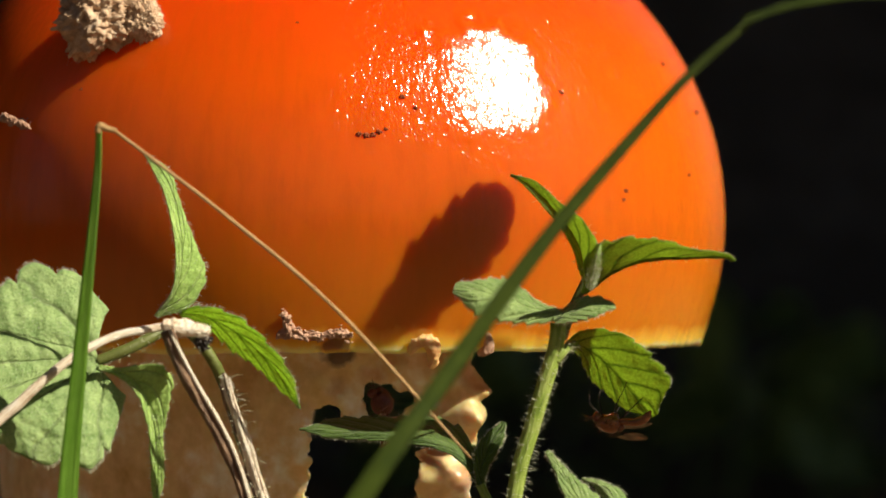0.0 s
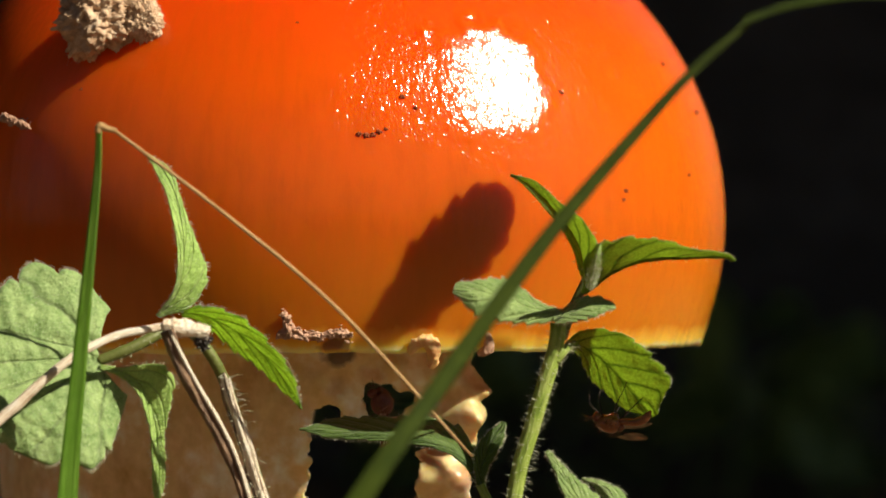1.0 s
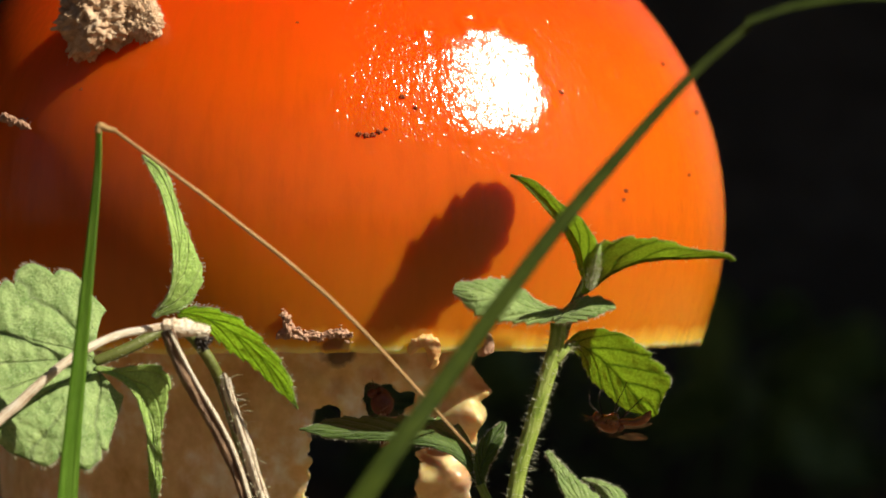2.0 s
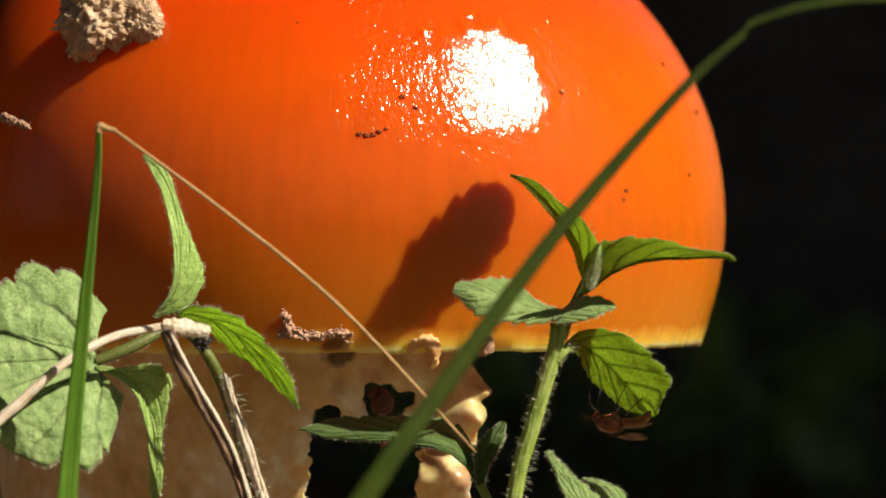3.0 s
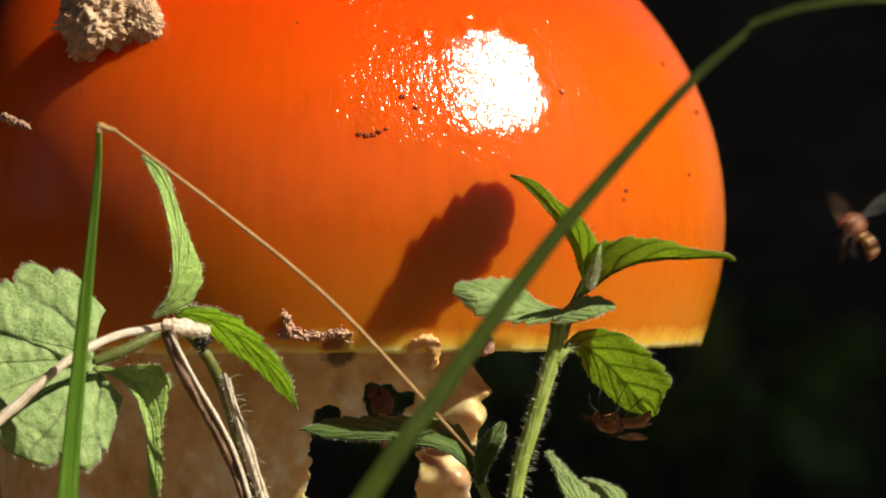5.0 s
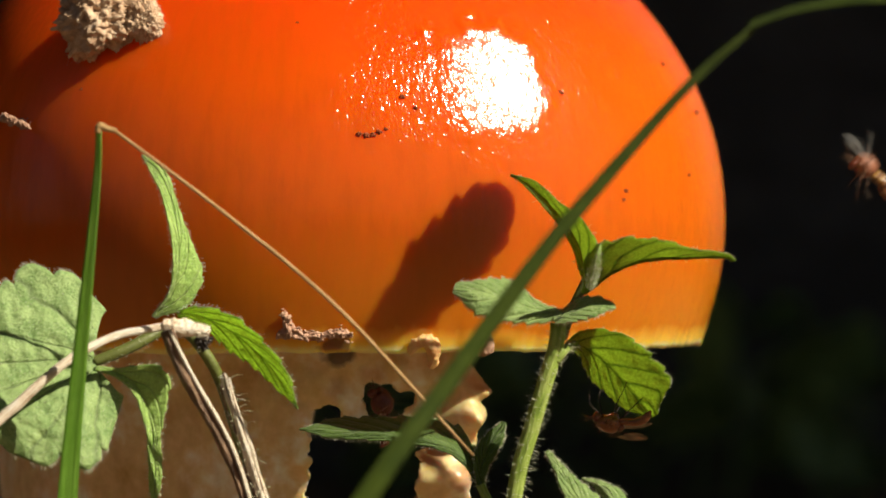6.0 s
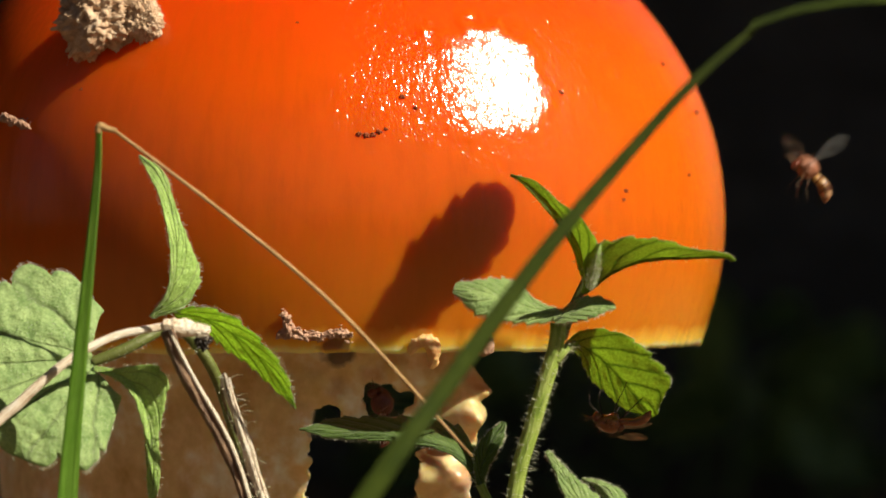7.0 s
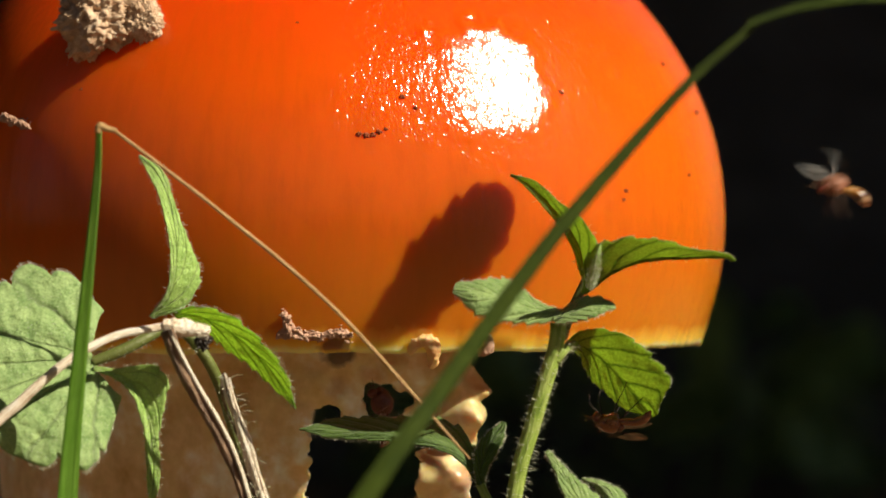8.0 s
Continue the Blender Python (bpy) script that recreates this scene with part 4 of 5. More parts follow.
# ---- grass ----
def bent_grass():
    base = mm(-33.92, -22, 0)
    root = thing("grass_blade", base, "green grass blade with a snapped, dry straw-coloured tip", "grass")
    ribbon("blade", [base + mm(0, 0, -2), mm(-32.77, -20.60, 34.58), mm(-31.36, -20.60, 54.25), mm(-30.05, -20.71, 67.52), mm(-29.13, -21.34, 75.98), mm(-28.60, -21.75, 81.62), mm(-28.49, -21.98, 84.79)],
           [1.3, 1.35, 1.35, 1.25, 1.1, 0.8, 0.56, 0.3], (1.0, 0.09, 0.05), GRASS, root, "green lower blade", twist=-120.0, fold=24)
    stalk("knee", [mm(-28.58, -22.00, 84.61), mm(-28.44, -22.00, 85.17), mm(-27.83, -22.00, 84.98), mm(-27.08, -22.00, 84.79)], [0.32, 0.36, 0.26, 0.22], STRAW, root, "dry crumpled fold")
    knee = new("withered_tip")
    knee.parent = root
    knee.location = mm(-28.40, -22.00, 85.07) - base
    return root, knee


def sway_blade():
    base = mm(-29.37, -58, 0)
    root = thing("grass_blade", base, "long deep green grass blade leaning over the mushroom, kinked", "grass")
    ribbon("blade", [base + mm(0, -2, -2), mm(-19.23, -60.00, 35.27), mm(-6.87, -60.00, 55.77), mm(0.25, -57.39, 65.84), mm(7.42, -54.68, 75.47), mm(13.85, -52.62, 82.90), mm(18.83, -51.18, 88.19), mm(23.33, -50.03, 92.02)],
           [1.6, 1.7, 1.68, 1.52, 1.24, 1.08, 0.84, 0.4], (0.1, -0.7, -0.7), GRASS_DARK, root, "leaning blade", fold=32, count=110)
    ribbon("bent_tip", [mm(23.11, -50.07, 91.85), mm(24.13, -50.18, 92.31), mm(27.29, -50.78, 93.23), mm(32.31, -51.74, 93.80), mm(39.79, -53.18, 93.38), mm(47.19, -54.63, 91.01)], [0.46, 0.52, 0.54, 0.46, 0.36, 0.12], (-0.1, -0.75, 0.65),
           GRASS_DARK, root, "bent end of the blade", fold=30)
    return root


# ---- right plant ----
def nettle_plant():
    base = mm(1.74, -12, 0)
    root = thing("nettle_herb", base, "upright hairy green herb with toothed leaves in pairs", "herb", "toothed herbs")
    rng = random.Random(41)
    pts = [base + mm(0, 0, -2), mm(3.19, -12.00, 33.52), mm(6.04, -12.00, 53.61), mm(7.53, -12.00, 59.50), mm(8.93, -12.00, 64.23), mm(9.70, -12.00, 66.84), mm(9.85, -12.00, 68.68)]
    st = stalk("stem", pts, [1.1, 0.9, 0.76, 0.7, 0.68, 0.72, 0.7], STALK_GREEN, root, "square hairy green stem", segs=12)
    hairs(st, stalk_hairs(pts[2:], 0.82, 420, rng), 0.6, HAIR, rng)
    up = [mm(10.06, -11.40, 67.31), mm(10.74, -11.40, 69.24), mm(11.50, -11.80, 70.89), mm(12.17, -12.00, 72.25), mm(12.55, -12.00, 73.60)]
    stalk("stem", up, [0.55, 0.5, 0.4, 0.42, 0.3], STALK_DEEP_SHADED, root, "dark reddish-green upper stem")
    side = [mm(9.65, -12.20, 65.40), mm(10.24, -12.00, 66.26), mm(10.86, -10.60, 66.71), mm(11.57, -9.60, 66.98)]
    lf = stalk("leaf_stalk", side, [0.4, 0.42, 0.36, 0.3], STALK_GREEN, root)
    hairs(lf, stalk_hairs(side, 0.4, 90, rng), 0.6, HAIR, rng)
    halved_leaf("leaf", root, [mm(12.17, -12.00, 72.83), mm(11.67, -12.40, 75.05), mm(10.69, -12.80, 76.88), mm(8.95, -13.00, 79.00), mm(7.42, -12.90, 80.44), mm(5.79, -12.50, 81.32)],
                (0.48, 0.58, 0.63, 0.58, 0.43, 0.05), (0.39, 1.45, 1.25, 0.67, 0.53, 0.05), (0.9, 0.9, 0.8, 0.6), (1.2, 1.25, 1.1, 0.8), LEAF_NETTLE, "upright young leaf lit from behind",
                teeth=(6, 7), depth=0.06, hair=60, rng=rng, pucker=0.08)
    halved_leaf("leaf", root, [mm(12.07, -12.00, 71.19), mm(12.84, -12.20, 71.77), mm(14.27, -12.60, 72.93), mm(16.08, -13.00, 73.80), mm(18.32, -13.40, 74.23), mm(20.55, -13.80, 74.28), mm(22.56, -14.00, 74.42), mm(24.09, -14.00, 74.38), mm(24.68, -13.80, 73.99)],
                (0.29, 1.64, 2.70, 2.31, 1.78, 1.35, 0.67, 0.34, 0.14), (0.10, 0.14, 0.19, 0.19, 0.19, 0.14, 0.14, 0.19, 0.14), (1.9, 2.0, 2.0, 1.9), (-0.5, -0.5), LEAF_NETTLE, "arching toothed leaf",
                teeth=(9, 9), depth=0.13, hair=140, rng=rng, pucker=0.2, hair_len=0.3)
    halved_leaf("leaf", root, [mm(12.54, -15.00, 71.60), mm(12.61, -18.00, 73.06), mm(12.95, -19.20, 74.39), mm(13.18, -19.20, 75.52)],
                (0.14, 0.34, 0.29, 0.05), (0.19, 0.48, 0.34, 0.05), (0.3, 0.3), (-0.9, -0.9), LEAF_PALE, "tiny downy shoot leaf", teeth=(4, 4), depth=0.1, hair=90, fuzz=160, rng=rng, hair_len=0.3)
    halved_leaf("leaf", root, [mm(10.41, -12.50, 69.46), mm(8.23, -13.20, 69.76), mm(5.81, -13.80, 70.49), mm(3.41, -14.00, 71.30), mm(0.96, -13.60, 71.78)],
                (0.48, 1.16, 1.74, 1.93, 0.58), (0.29, 0.77, 1.74, 1.16, 0.39), (0.7, 0.7, 0.7, 0.6), (-1.3, -1.4, -1.5, -1.4), LEAF_GREY, "pale toothed leaf seen nearly edge-on",
                teeth=(9, 8), depth=0.16, curl=(-0.3, 0.0), fuzz=420, hair=420, rng=rng, hair_len=0.3, pucker=0.2)
    halved_leaf("leaf", root, [mm(9.42, -13.40, 68.99), mm(10.77, -13.40, 69.47), mm(12.21, -13.40, 70.00), mm(13.57, -13.20, 70.24), mm(14.68, -13.00, 70.09)],
                (0.29, 0.63, 0.92, 0.72, 0.19), (0.39, 0.72, 0.92, 0.72, 0.19), (-1.4, -1.5), (1.0, 1.0), LEAF_GREY, "small toothed leaf", teeth=(6, 6), depth=0.22, fuzz=200, hair=200, rng=rng, hair_len=0.28, pucker=0.16)
    halved_leaf("leaf", root, [mm(10.61, -9.20, 66.68), mm(12.15, -9.80, 66.59), mm(13.97, -10.40, 65.25), mm(15.72, -10.40, 63.31), mm(17.18, -10.20, 61.55), mm(18.07, -10.00, 60.58)],
                (0.24, 1.74, 2.89, 3.28, 3.18, 0.48), (0.39, 1.45, 1.93, 1.74, 1.45, 0.19), (1.1, 1.2, 1.2, 1.1), (-1.0, -1.1, -1.1, -1.0), LEAF_NETTLE, "hanging blunt leaf lit through from behind",
                teeth=(7, 9), depth=0.1, curl=(-0.25, 0.1), hair=160, rng=rng, pucker=0.2, hair_len=0.26)
    return root


def low_herb():
    base = mm(8.55, -10, 0)
    root = thing("nettle_herb", base, "short green herb with a spreading pair of toothed leaves", "herb", "toothed herbs")
    rng = random.Random(51)
    pts = [base + mm(0, 0, -2), mm(7.09, -10.00, 33.28), mm(4.08, -10.00, 52.46), mm(3.21, -10.00, 54.75)]
    st = stalk("stem", pts, [0.7, 0.6, 0.5, 0.4], STALK_GREEN, root)
    hairs(st, stalk_hairs(pts[1:], 0.5, 60, rng), 0.5, HAIR, rng)
    halved_leaf("leaf", root, [mm(3.41, -8.90, 54.19), mm(2.63, -9.10, 55.96), mm(1.27, -9.30, 57.53), mm(-0.68, -9.40, 58.46), mm(-2.92, -9.40, 58.85), mm(-6.04, -9.20, 59.18), mm(-9.16, -8.80, 59.31), mm(-12.40, -8.20, 59.43)],
                (0.24, 0.48, 0.58, 0.58, 0.67, 0.67, 0.58, 0.05), (0.39, 1.06, 1.83, 1.74, 1.35, 1.16, 0.96, 0.05), (0.6, 0.7, 0.8, 0.9, 0.9), (-1.5, -1.9, -2.2, -2.4, -2.4), LEAF_SHADED, "long toothed leaf seen edge-on",
                teeth=(9, 11), depth=0.22, hair=420, rng=rng, pucker=0.16, hair_len=0.3, curl=(-0.2, 0.15))
    halved_leaf("leaf", root, [mm(3.30, -9.80, 54.25), mm(3.31, -9.60, 55.79), mm(3.70, -9.00, 57.51), mm(4.49, -8.40, 58.95), mm(5.18, -8.00, 60.05)],
                (0.19, 0.67, 0.87, 0.67, 0.10), (0.19, 0.48, 0.87, 0.87, 0.29), (0.5, 0.5), (0.9, 0.8), LEAF_SHADED, "small leaf on edge", teeth=(6, 7), depth=0.16, hair=200, rng=rng, hair_len=0.3, pucker=0.12)
    base2 = mm(21.76, -16, 0)
    root2 = thing("nettle_herb", base2, "low pale green herb with two toothed leaves", "herb", "toothed herbs")
    pts = [base2 + mm(0, 0, -2), mm(21.28, -16.00, 34.01), mm(18.89, -16.00, 46.33), mm(13.93, -16.00, 50.24)]
    stalk("stem", pts, [0.8, 0.7, 0.6, 0.5], STALK_GREEN, root2)
    halved_leaf("leaf", root2, [mm(13.93, -16.00, 50.14), mm(12.40, -16.00, 52.34), mm(10.87, -16.20, 54.74), mm(9.83, -16.00, 56.54), mm(8.79, -15.40, 57.89)],
                (0.39, 1.25, 0.96, 0.58, 0.19), (0.39, 1.64, 1.25, 0.48, 0.19), (0.5, 0.5, 0.6, 0.6), (-0.7, -0.8, -0.8, -0.6), LEAF_GREY, "pale toothed leaf", teeth=(7, 7), depth=0.16, fuzz=300, hair=260, rng=rng, hair_len=0.3, pucker=0.16)
    halved_leaf("leaf", root2, [mm(14.04, -15.60, 50.11), mm(14.76, -14.60, 52.05), mm(14.49, -14.00, 53.74), mm(13.36, -13.60, 54.96), mm(11.84, -13.20, 55.42)],
                (0.39, 1.45, 1.45, 0.58, 0.14), (0.39, 1.64, 1.25, 0.39, 0.10), (-0.5, -0.6), (-0.8, -0.9), LEAF_GREY, "pale toothed leaf", teeth=(6, 6), depth=0.2, fuzz=200, hair=200, rng=rng, hair_len=0.3, pucker=0.16)
    return root, root2


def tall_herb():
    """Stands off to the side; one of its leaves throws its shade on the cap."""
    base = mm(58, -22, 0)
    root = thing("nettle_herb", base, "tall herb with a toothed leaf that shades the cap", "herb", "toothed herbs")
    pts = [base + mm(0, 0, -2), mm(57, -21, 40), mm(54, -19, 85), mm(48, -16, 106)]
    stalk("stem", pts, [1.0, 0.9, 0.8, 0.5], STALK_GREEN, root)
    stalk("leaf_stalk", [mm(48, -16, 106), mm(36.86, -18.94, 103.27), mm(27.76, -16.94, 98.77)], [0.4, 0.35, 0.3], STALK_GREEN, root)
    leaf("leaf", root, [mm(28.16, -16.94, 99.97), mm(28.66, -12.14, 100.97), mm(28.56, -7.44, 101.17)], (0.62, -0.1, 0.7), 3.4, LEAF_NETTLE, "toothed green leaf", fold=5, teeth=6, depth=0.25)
    return root


# ---- flies ----
def ellipsoid(bm, at, size, uvs=False, segs=20, rings=14, taper=0.0):
    """Along x, size in mm to each side."""
    layer = bm.loops.layers.uv.verify()
    rows, coords = [], {}
    for i in range(rings + 1):
        a = math.pi * i / rings
        row = []
        for s in range(segs):
            w = 2 * math.pi * s / segs
            k = math.sin(a) * (1 - taper * math.cos(a))
            v = bm.verts.new(at + mm(-math.cos(a) * size[0], k * math.cos(w) * size[1], k * math.sin(w) * size[2]))
            coords[v] = (i / rings, s / segs)
            row.append(v)
        rows.append(row)
    for a, b in zip(rows, rows[1:]):
        for s in range(segs):
            f = bm.faces.new((a[s], a[(s + 1) % segs], b[(s + 1) % segs], b[s]))
            for lp in f.loops:
                lp[layer].uv = coords[lp.vert]
    bmesh.ops.remove_doubles(bm, verts=bm.verts, dist=1e-7)
    return bm


def wing_mesh():
    bm = bmesh.new()
    uv = bm.loops.layers.uv.new("UVMap")
    rows, coords = [], {}
    for i in range(25):
        t = i / 24
        w = 0.84 * math.sin(math.pi * (0.04 + 0.94 * t ** 1.35)) ** 0.75
        row = []
        for j in range(9):
            c = 2 * j / 8 - 1
            z = 0.05 * math.sin(7 * c + 3 * t) * (1 - t * 0.3)
            v = bm.verts.new(mm(4.2 * t, c * w - 0.25 * t, z))
            coords[v] = (t, j / 8)
            row.append(v)
        rows.append(row)
    for a, b in zip(rows, rows[1:]):
        for j in range(8):
            f = bm.faces.new((a[j], b[j], b[j + 1], a[j + 1]))
            for lp in f.loops:
                lp[uv].uv = coords[lp.vert]
    return bm


def fly(label, flying, body=None, scale=1.0, legs=None):
    """Head towards -x, back towards +z; the thorax is at the origin."""
    root = thing("fly", Vector((0, 0, 0)), label, "fly", "flies")
    skin = body or (FLY_SHADED if legs else FLY_BODY)
    k = 0.84 if legs else 1.0
    bm = ellipsoid(bmesh.new(), mm(-0.1, 0, 0) * scale, (1.28 * k * scale, 0.9 * k * scale, 1.0 * k * scale), taper=0.2)
    for x, y, z, r in ((0.8, 0, 0.42, 0.42), (-0.55, 0.45, -0.35, 0.45), (-0.55, -0.45, -0.35, 0.45), (0.3, 0.5, -0.4, 0.48), (0.3, -0.5, -0.4, 0.48)):
        ellipsoid(bm, mm(x, y, z) * scale, (r * scale, r * 0.8 * scale, r * 0.8 * scale), segs=12, rings=8)
    part("thorax", bm, skin, root)
    bm = bmesh.new()
    tube(bm, [mm(x, 0, z) * scale for x, z in ((0.9, -0.15), (1.6, -0.05), (2.4, 0.0), (3.2, -0.35), (3.8, -1.0))], [r * (0.72 if legs else 1.0) for r in (0.3, 0.42, 0.44, 0.52, 0.56, 0.46, 0.12)], 18, 36, 0.05)
    part("abdomen", bm, body or (FLY_SHADED if legs else ABDOMEN), root, "narrow red-brown abdomen" if legs else "amber abdomen with dark bands")
    head = part("head", ellipsoid(bmesh.new(), mm(-1.0 * scale, 0, -0.72 * scale), (0.40 * scale, 0.5 * scale, 0.46 * scale)), skin, root)
    for sgn in (1, -1):
        part("eye", ellipsoid(bmesh.new(), mm(-1.08 * scale, 0.38 * sgn * scale, -0.72 * scale), (0.24 * scale, 0.16 * scale, 0.3 * scale)), body or (FLY_DARK if legs else FLY_EYE), head, "round reddish eye")
        bm = bmesh.new()
        tube(bm, [mm(-1.4, 0.15 * sgn, -0.7), mm(-1.9, 0.3 * sgn, -0.65), mm(-2.5, 0.55 * sgn, -0.8)], [0.06, 0.04, 0.015], 6)
        part("antenna", bm, body or FLY_LEG, head)
    reach = ((-0.6, -1.1), (0.0, 0.25), (0.5, 0.9))
    for path in legs or ():
        bm = bmesh.new()
        tube(bm, path, [0.06, 0.045, 0.035, 0.025], 6)
        # black paints these legs as silhouettes against the backlit leaf
        part("leg", bm, ROT_AND_LEGS, root)
    for sgn in () if legs else (1, -1):
        for x0, dx in reach:
            bm = bmesh.new()
            if flying and dx < 0:
                p = [mm(-0.6, 0.4 * sgn, -0.5), mm(-1.5, 0.8 * sgn, 0.25), mm(-2.3, 0.9 * sgn, 0.5), mm(-3.3, 1.2 * sgn, 0.3 + 0.4 * sgn)]
            elif flying:
                p = [mm(x0, 0.5 * sgn, -0.6), mm(x0 + dx * 0.4 + 0.1, 1.0 * sgn, -1.4), mm(x0 + dx * 1.0 - 0.1, 1.1 * sgn, -2.2), mm(x0 + dx * 1.5 + 0.3, (1.3 + 0.3 * dx) * sgn, -2.9)]
            else:
                p = [mm(x0, 0.5 * sgn, -0.6), mm(x0 + dx * 0.7, 1.4 * sgn, -0.3), mm(x0 + dx * 1.3, 1.7 * sgn, -1.4), mm(x0 + dx * 1.6, 1.8 * sgn, -2.4)]
            tube(bm, [q * scale for q in p], [0.04 * scale, 0.028 * scale, 0.018 * scale, 0.008 * scale], 6)
            part("leg", bm, body or FLY_LEG, root)
    rng = random.Random(61)
    down = []
    for _ in range(150):
        d = Vector((rng.uniform(-1, 1), rng.uniform(-1, 1), rng.uniform(-0.3, 1))).normalized()
        down.append((mm(d.x * 1.15, d.y * 0.86, d.z * 0.96) * scale, d))
    hairs(root, down, 0.45, FLY_LEG, rng, "bristles")
    wings = []
    for sgn in (1, -1):
        w = part("wing", wing_mesh(), WING_SHADED if legs else WING, root, "wing tinted brown for the leaf's shade" if legs else "clear smoky wing")
        w.location = mm(-0.1, 0.55 * sgn, 0.55)
        w.scale = (scale, scale, scale)
        wings.append(w)
    return root, wings


def wing_pose(sgn, sweep, lift, turn=0.0):
    """sweep: degrees back from straight out to the side; lift: degrees up; turn: degrees about its own length."""
    out = Matrix.Rotation(radians(sgn * (90 - sweep)), 4, 'Z') @ Matrix.Rotation(radians(-lift), 4, 'Y') @ Matrix.Rotation(radians(sgn * turn), 4, 'X')
    return Matrix.Translation(mm(-0.1, 0.55 * sgn, 0.55)) @ out


HERB_LEFT = round_leaf_plant()
dead_stalks()
GRASS_BENT, DRY_TIP = bent_grass()
GRASS_LONG = sway_blade()
nettle_plant()
low_herb()
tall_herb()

tip_start, tip_end = mm(-27.36, -22.00, 84.93), mm(2.65, -19.00, 57.88)
bm = bmesh.new()
at0 = mm(-28.40, -22.00, 85.07)
mid1, mid2 = mm(-18.03, -21.30, 77.96), mm(-8.38, -20.30, 69.87)
tube(bm, [tip_start - at0, mid1 - at0, mid2 - at0, tip_end - at0], [0.15, 0.16, 0.18, 0.18, 0.17, 0.1], 7, 60, 0.12)
tip_mesh = part("straw", bm, STRAW, DRY_TIP, "dry straw-coloured tip")

perch = Matrix.Translation(mm(14.38, -9.00, 59.94)) @ pose(0, 0, 0, 205, -4, -16)
grip = perch.inverted()
feet = ([mm(14.92, -10.80, 60.90), mm(14.70, -11.40, 61.41), mm(15.70, -10.80, 63.42), mm(16.14, -9.80, 64.94)], [mm(15.51, -10.80, 60.61), mm(15.87, -11.30, 61.11), mm(17.25, -10.80, 62.35), mm(18.66, -9.80, 63.58)],
        [mm(13.47, -10.80, 60.90), mm(12.68, -11.20, 61.59), mm(12.54, -11.20, 62.22), mm(12.65, -10.80, 62.93)], [mm(13.75, -8.80, 60.67), mm(13.47, -8.40, 62.12), mm(13.78, -8.00, 63.32), mm(13.98, -7.80, 64.20)],
        [mm(14.67, -8.80, 60.52), mm(15.42, -8.40, 61.63), mm(15.92, -8.20, 62.35), mm(16.52, -7.80, 63.12)], [mm(15.31, -8.80, 60.33), mm(16.63, -8.60, 61.30), mm(17.37, -8.40, 61.78), mm(17.88, -8.00, 62.35)])
SITTER, sit_wings = fly("brown fly hanging under a green leaf", False, legs=[[grip @ p for p in path] for path in feet])
SITTER.matrix_world = perch
for w, sgn in zip(sit_wings, (1, -1)):
    w.matrix_basis = wing_pose(sgn, 76, 8) @ Matrix.Diagonal((0.85, 0.85, 0.85, 1))
DARK, dark_wings = fly("dark reddish fly resting in a hole of the veil", False, FLY_DARK, 1.05)
DARK.matrix_world = Matrix.Translation(mm(-5.55, 9.50, 61.08)) @ pose(0, 0, 0, 10, 75, 40)
for w, sgn in zip(dark_wings, (1, -1)):
    w.matrix_basis = wing_pose(sgn, 80, 5) @ Matrix.Diagonal((0.8, 0.8, 0.8, 1))
FLYER, fly_wings = fly("amber fly in flight with beating clear wings", True)
FLYER.scale = (0.9, 0.9, 0.9)


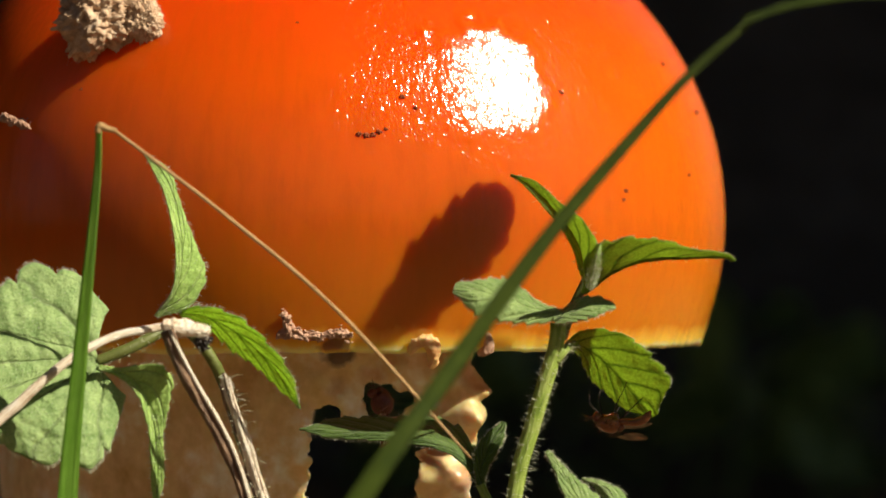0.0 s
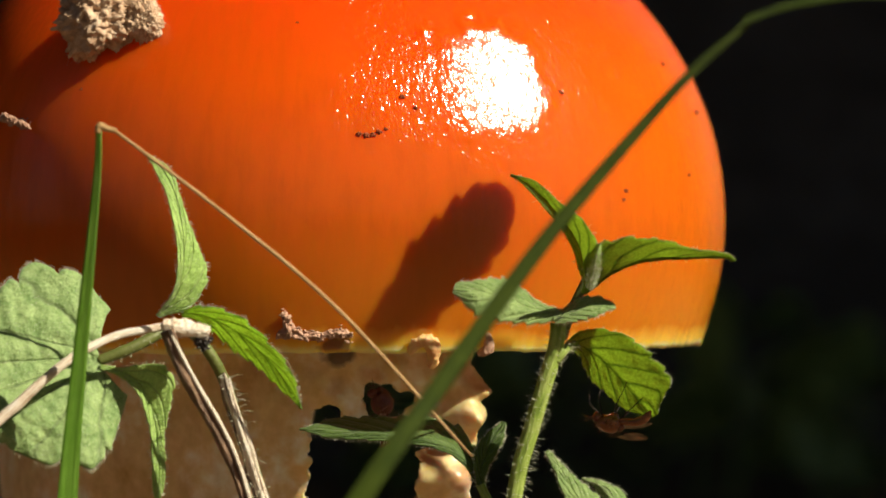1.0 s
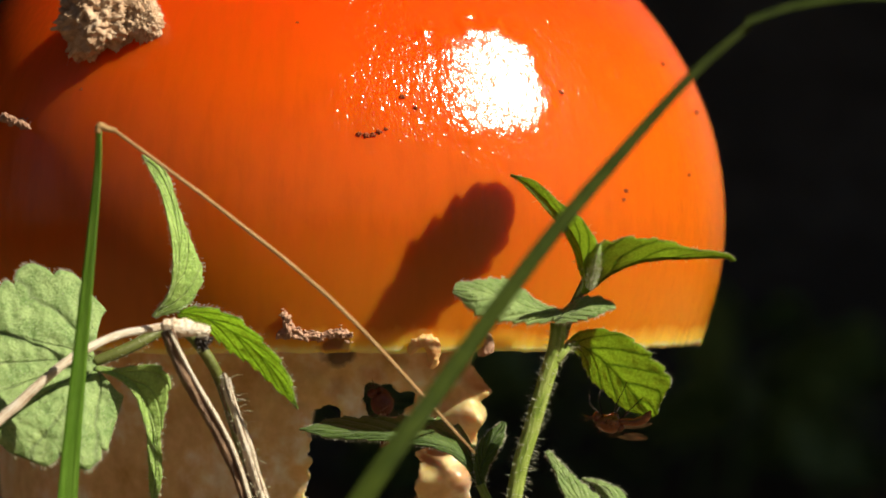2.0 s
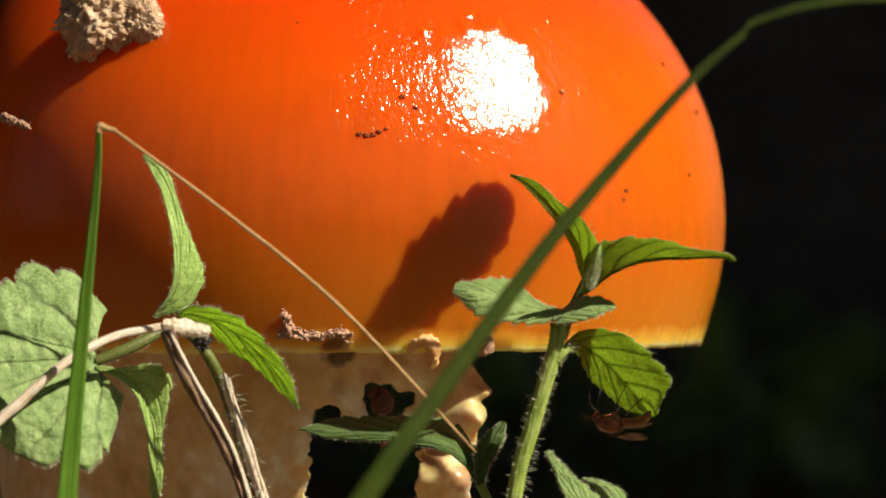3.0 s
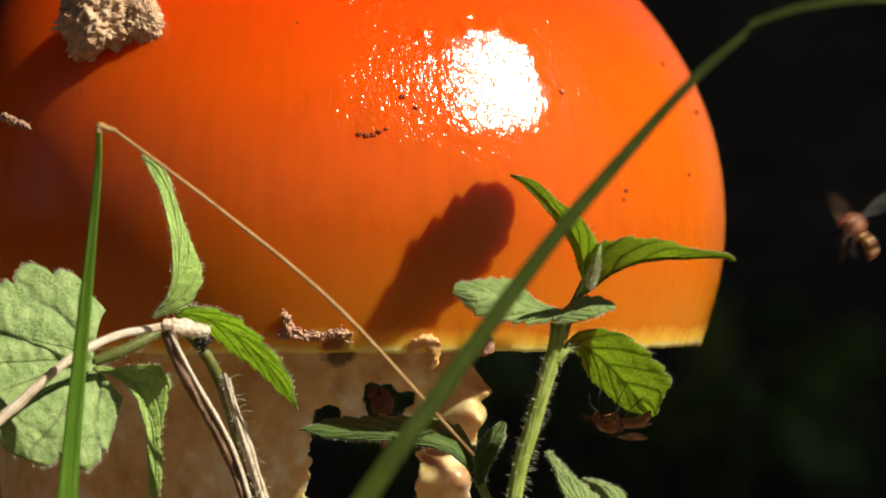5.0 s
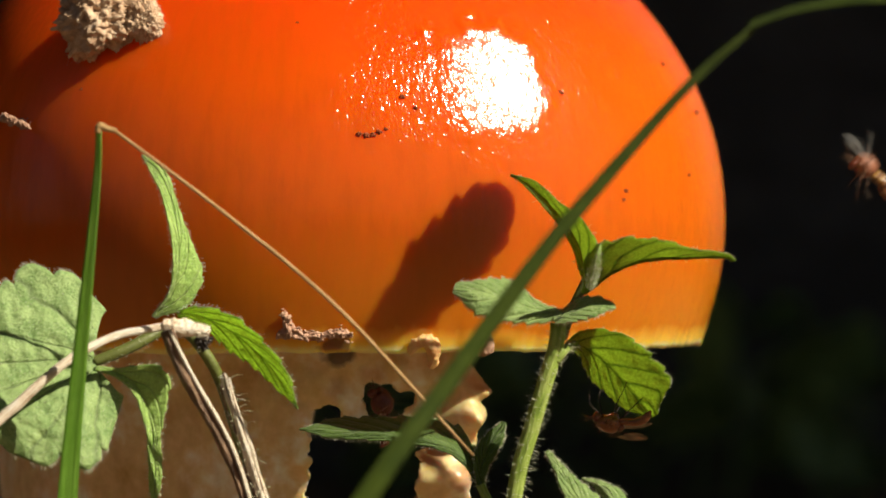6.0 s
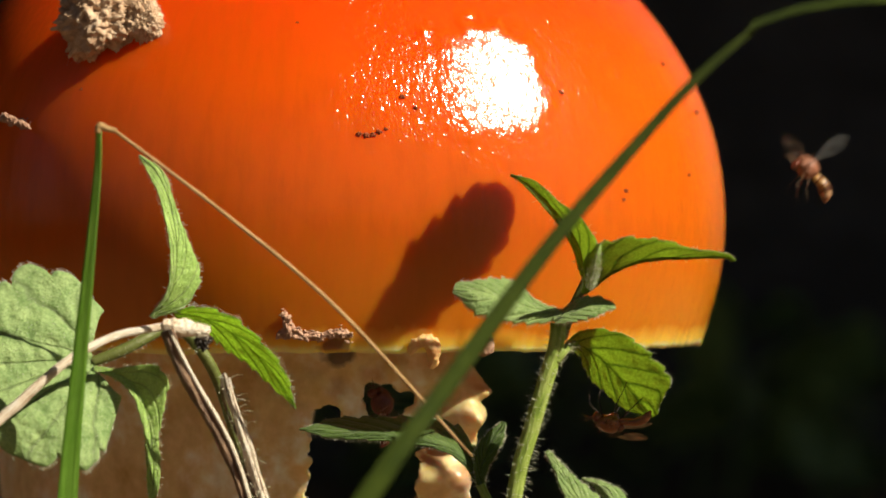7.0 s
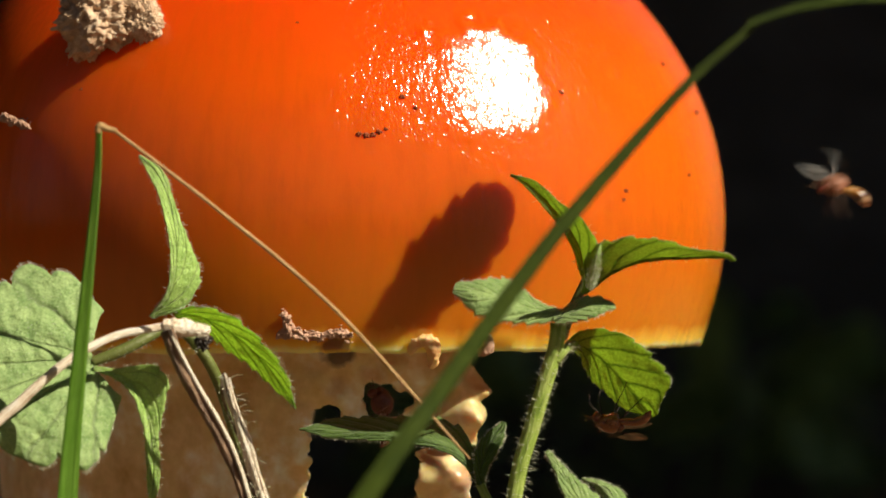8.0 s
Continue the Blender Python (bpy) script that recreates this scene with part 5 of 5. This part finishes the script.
# ---- how grass, leaves and flies move ----
def motions():
    # the soft herb nods about its root
    lean = ((0.0, 0.0), (0.5, 3.0), (1.0, 3.2), (1.5, -4.5), (2.2, -5.5), (3.0, -3.5), (3.5, -0.5), (4.0, -8.0), (4.5, -5.0), (5.2, -6.5),
            (6.0, -5.5), (6.5, -6.0), (7.0, -10.0), (7.5, -7.5), (8.0, -10.0))
    spot = HERB_LEFT.location.copy()
    walk(HERB_LEFT, [(t, Matrix.Translation(spot) @ pose(0, 0, 0, 0, 0.036 * (a + 0.5), 0)) for t, a in lean])
    # the long blade leans to and fro
    bend = ((0.0, -7.0), (0.5, -9.0), (1.0, -7.0), (1.5, -5.5), (2.2, -2.5), (3.0, 1.0), (3.5, 2.5), (4.0, 4.5), (4.5, 2.0), (5.2, 3.0), (6.0, 3.5), (6.5, 4.5), (7.0, 5.3), (7.5, 4.5), (8.0, 1.0))
    spot2 = GRASS_LONG.location.copy()
    walk(GRASS_LONG, [(t, Matrix.Translation(spot2) @ pose(0, 0, 0, 0, 0.029 * a, 0)) for t, a in bend])
    # the dry tip swings from its fold
    swing = ((0.0, -10.5), (0.5, -7.0), (1.0, -7.0), (1.5, -2.0), (2.2, 1.0), (3.0, 3.0), (3.5, 0.0), (4.0, -2.5), (4.5, -2.5), (5.2, -3.5), (6.0, -4.0), (6.5, -4.0), (7.0, -6.5), (7.5, -10.0), (8.0, -13.0))
    spot3 = DRY_TIP.location.copy()
    walk(DRY_TIP, [(t, Matrix.Translation(spot3) @ pose(0, 0, 0, 0, -0.065 * a, 0)) for t, a in swing])
    # the fly in the air: place of its thorax and the slope of its body
    walk(FLYER, [(t, Matrix.Translation(p) @ pose(0, 0, 0, -8, a, 12)) for t, p, a in ((0.0, mm(55.80, 0.00, 59.05), 50), (3.0, mm(53.30, 0.00, 60.05), 50), (4.0, mm(44.80, 0.00, 64.05), 55), (4.2, mm(40.40, 0.00, 66.45), 60), (4.3, mm(38.10, 0.00, 67.95), 60), (4.4, mm(36.20, 0.00, 69.65), 58),
           (4.5, mm(34.70, 0.00, 71.80), 62), (4.6, mm(33.00, 0.00, 74.45), 58), (4.7, mm(32.40, 0.00, 74.75), 55), (4.9, mm(34.30, 0.00, 76.05), 50), (5.2, mm(40.80, 0.00, 80.55), 45), (5.5, mm(43.80, 0.00, 86.55), 45),
           (5.8, mm(40.20, 0.00, 87.05), 50), (5.9, mm(38.45, 0.00, 84.80), 50), (6.0, mm(37.45, 0.00, 82.40), 42), (6.1, mm(34.80, 0.00, 81.05), 48), (6.2, mm(32.00, 0.00, 79.15), 52), (6.3, mm(29.55, 0.00, 77.95), 55),
           (6.4, mm(27.90, 0.00, 77.10), 58), (6.5, mm(27.15, 0.00, 77.20), 52), (6.6, mm(28.10, 0.00, 78.85), 60), (6.7, mm(29.10, 0.00, 78.95), 55), (6.8, mm(29.70, 0.00, 80.25), 56), (6.9, mm(31.10, 0.00, 81.25), 50),
           (7.0, mm(32.25, 0.00, 82.25), 47), (7.1, mm(33.85, 0.00, 84.05), 50), (7.2, mm(35.80, 0.00, 86.80), 54), (7.3, mm(37.45, 0.00, 88.80), 50), (7.4, mm(39.80, 0.00, 89.05), 48), (7.6, mm(43.80, 0.00, 87.05), 40),
           (7.7, mm(42.05, 0.00, 84.55), 42), (7.8, mm(39.20, 0.00, 83.25), 45), (7.9, mm(37.40, 0.00, 82.15), 40), (8.0, mm(34.70, 0.00, 80.70), 20))])
    # its wings beat without a rest
    for w, sgn in zip(fly_wings, (1, -1)):
        beat = ((-20, 60, 30), (-40, 25, 45), (-60, 10, 40), (-55, 20, 12)) if sgn > 0 else ((-78, -10, 65), (-35, 30, 45), (10, 68, 60), (30, 55, 8))
        walk(w, [(k / 30, wing_pose(sgn, *beat[k % 4])) for k in range(241)])


motions()
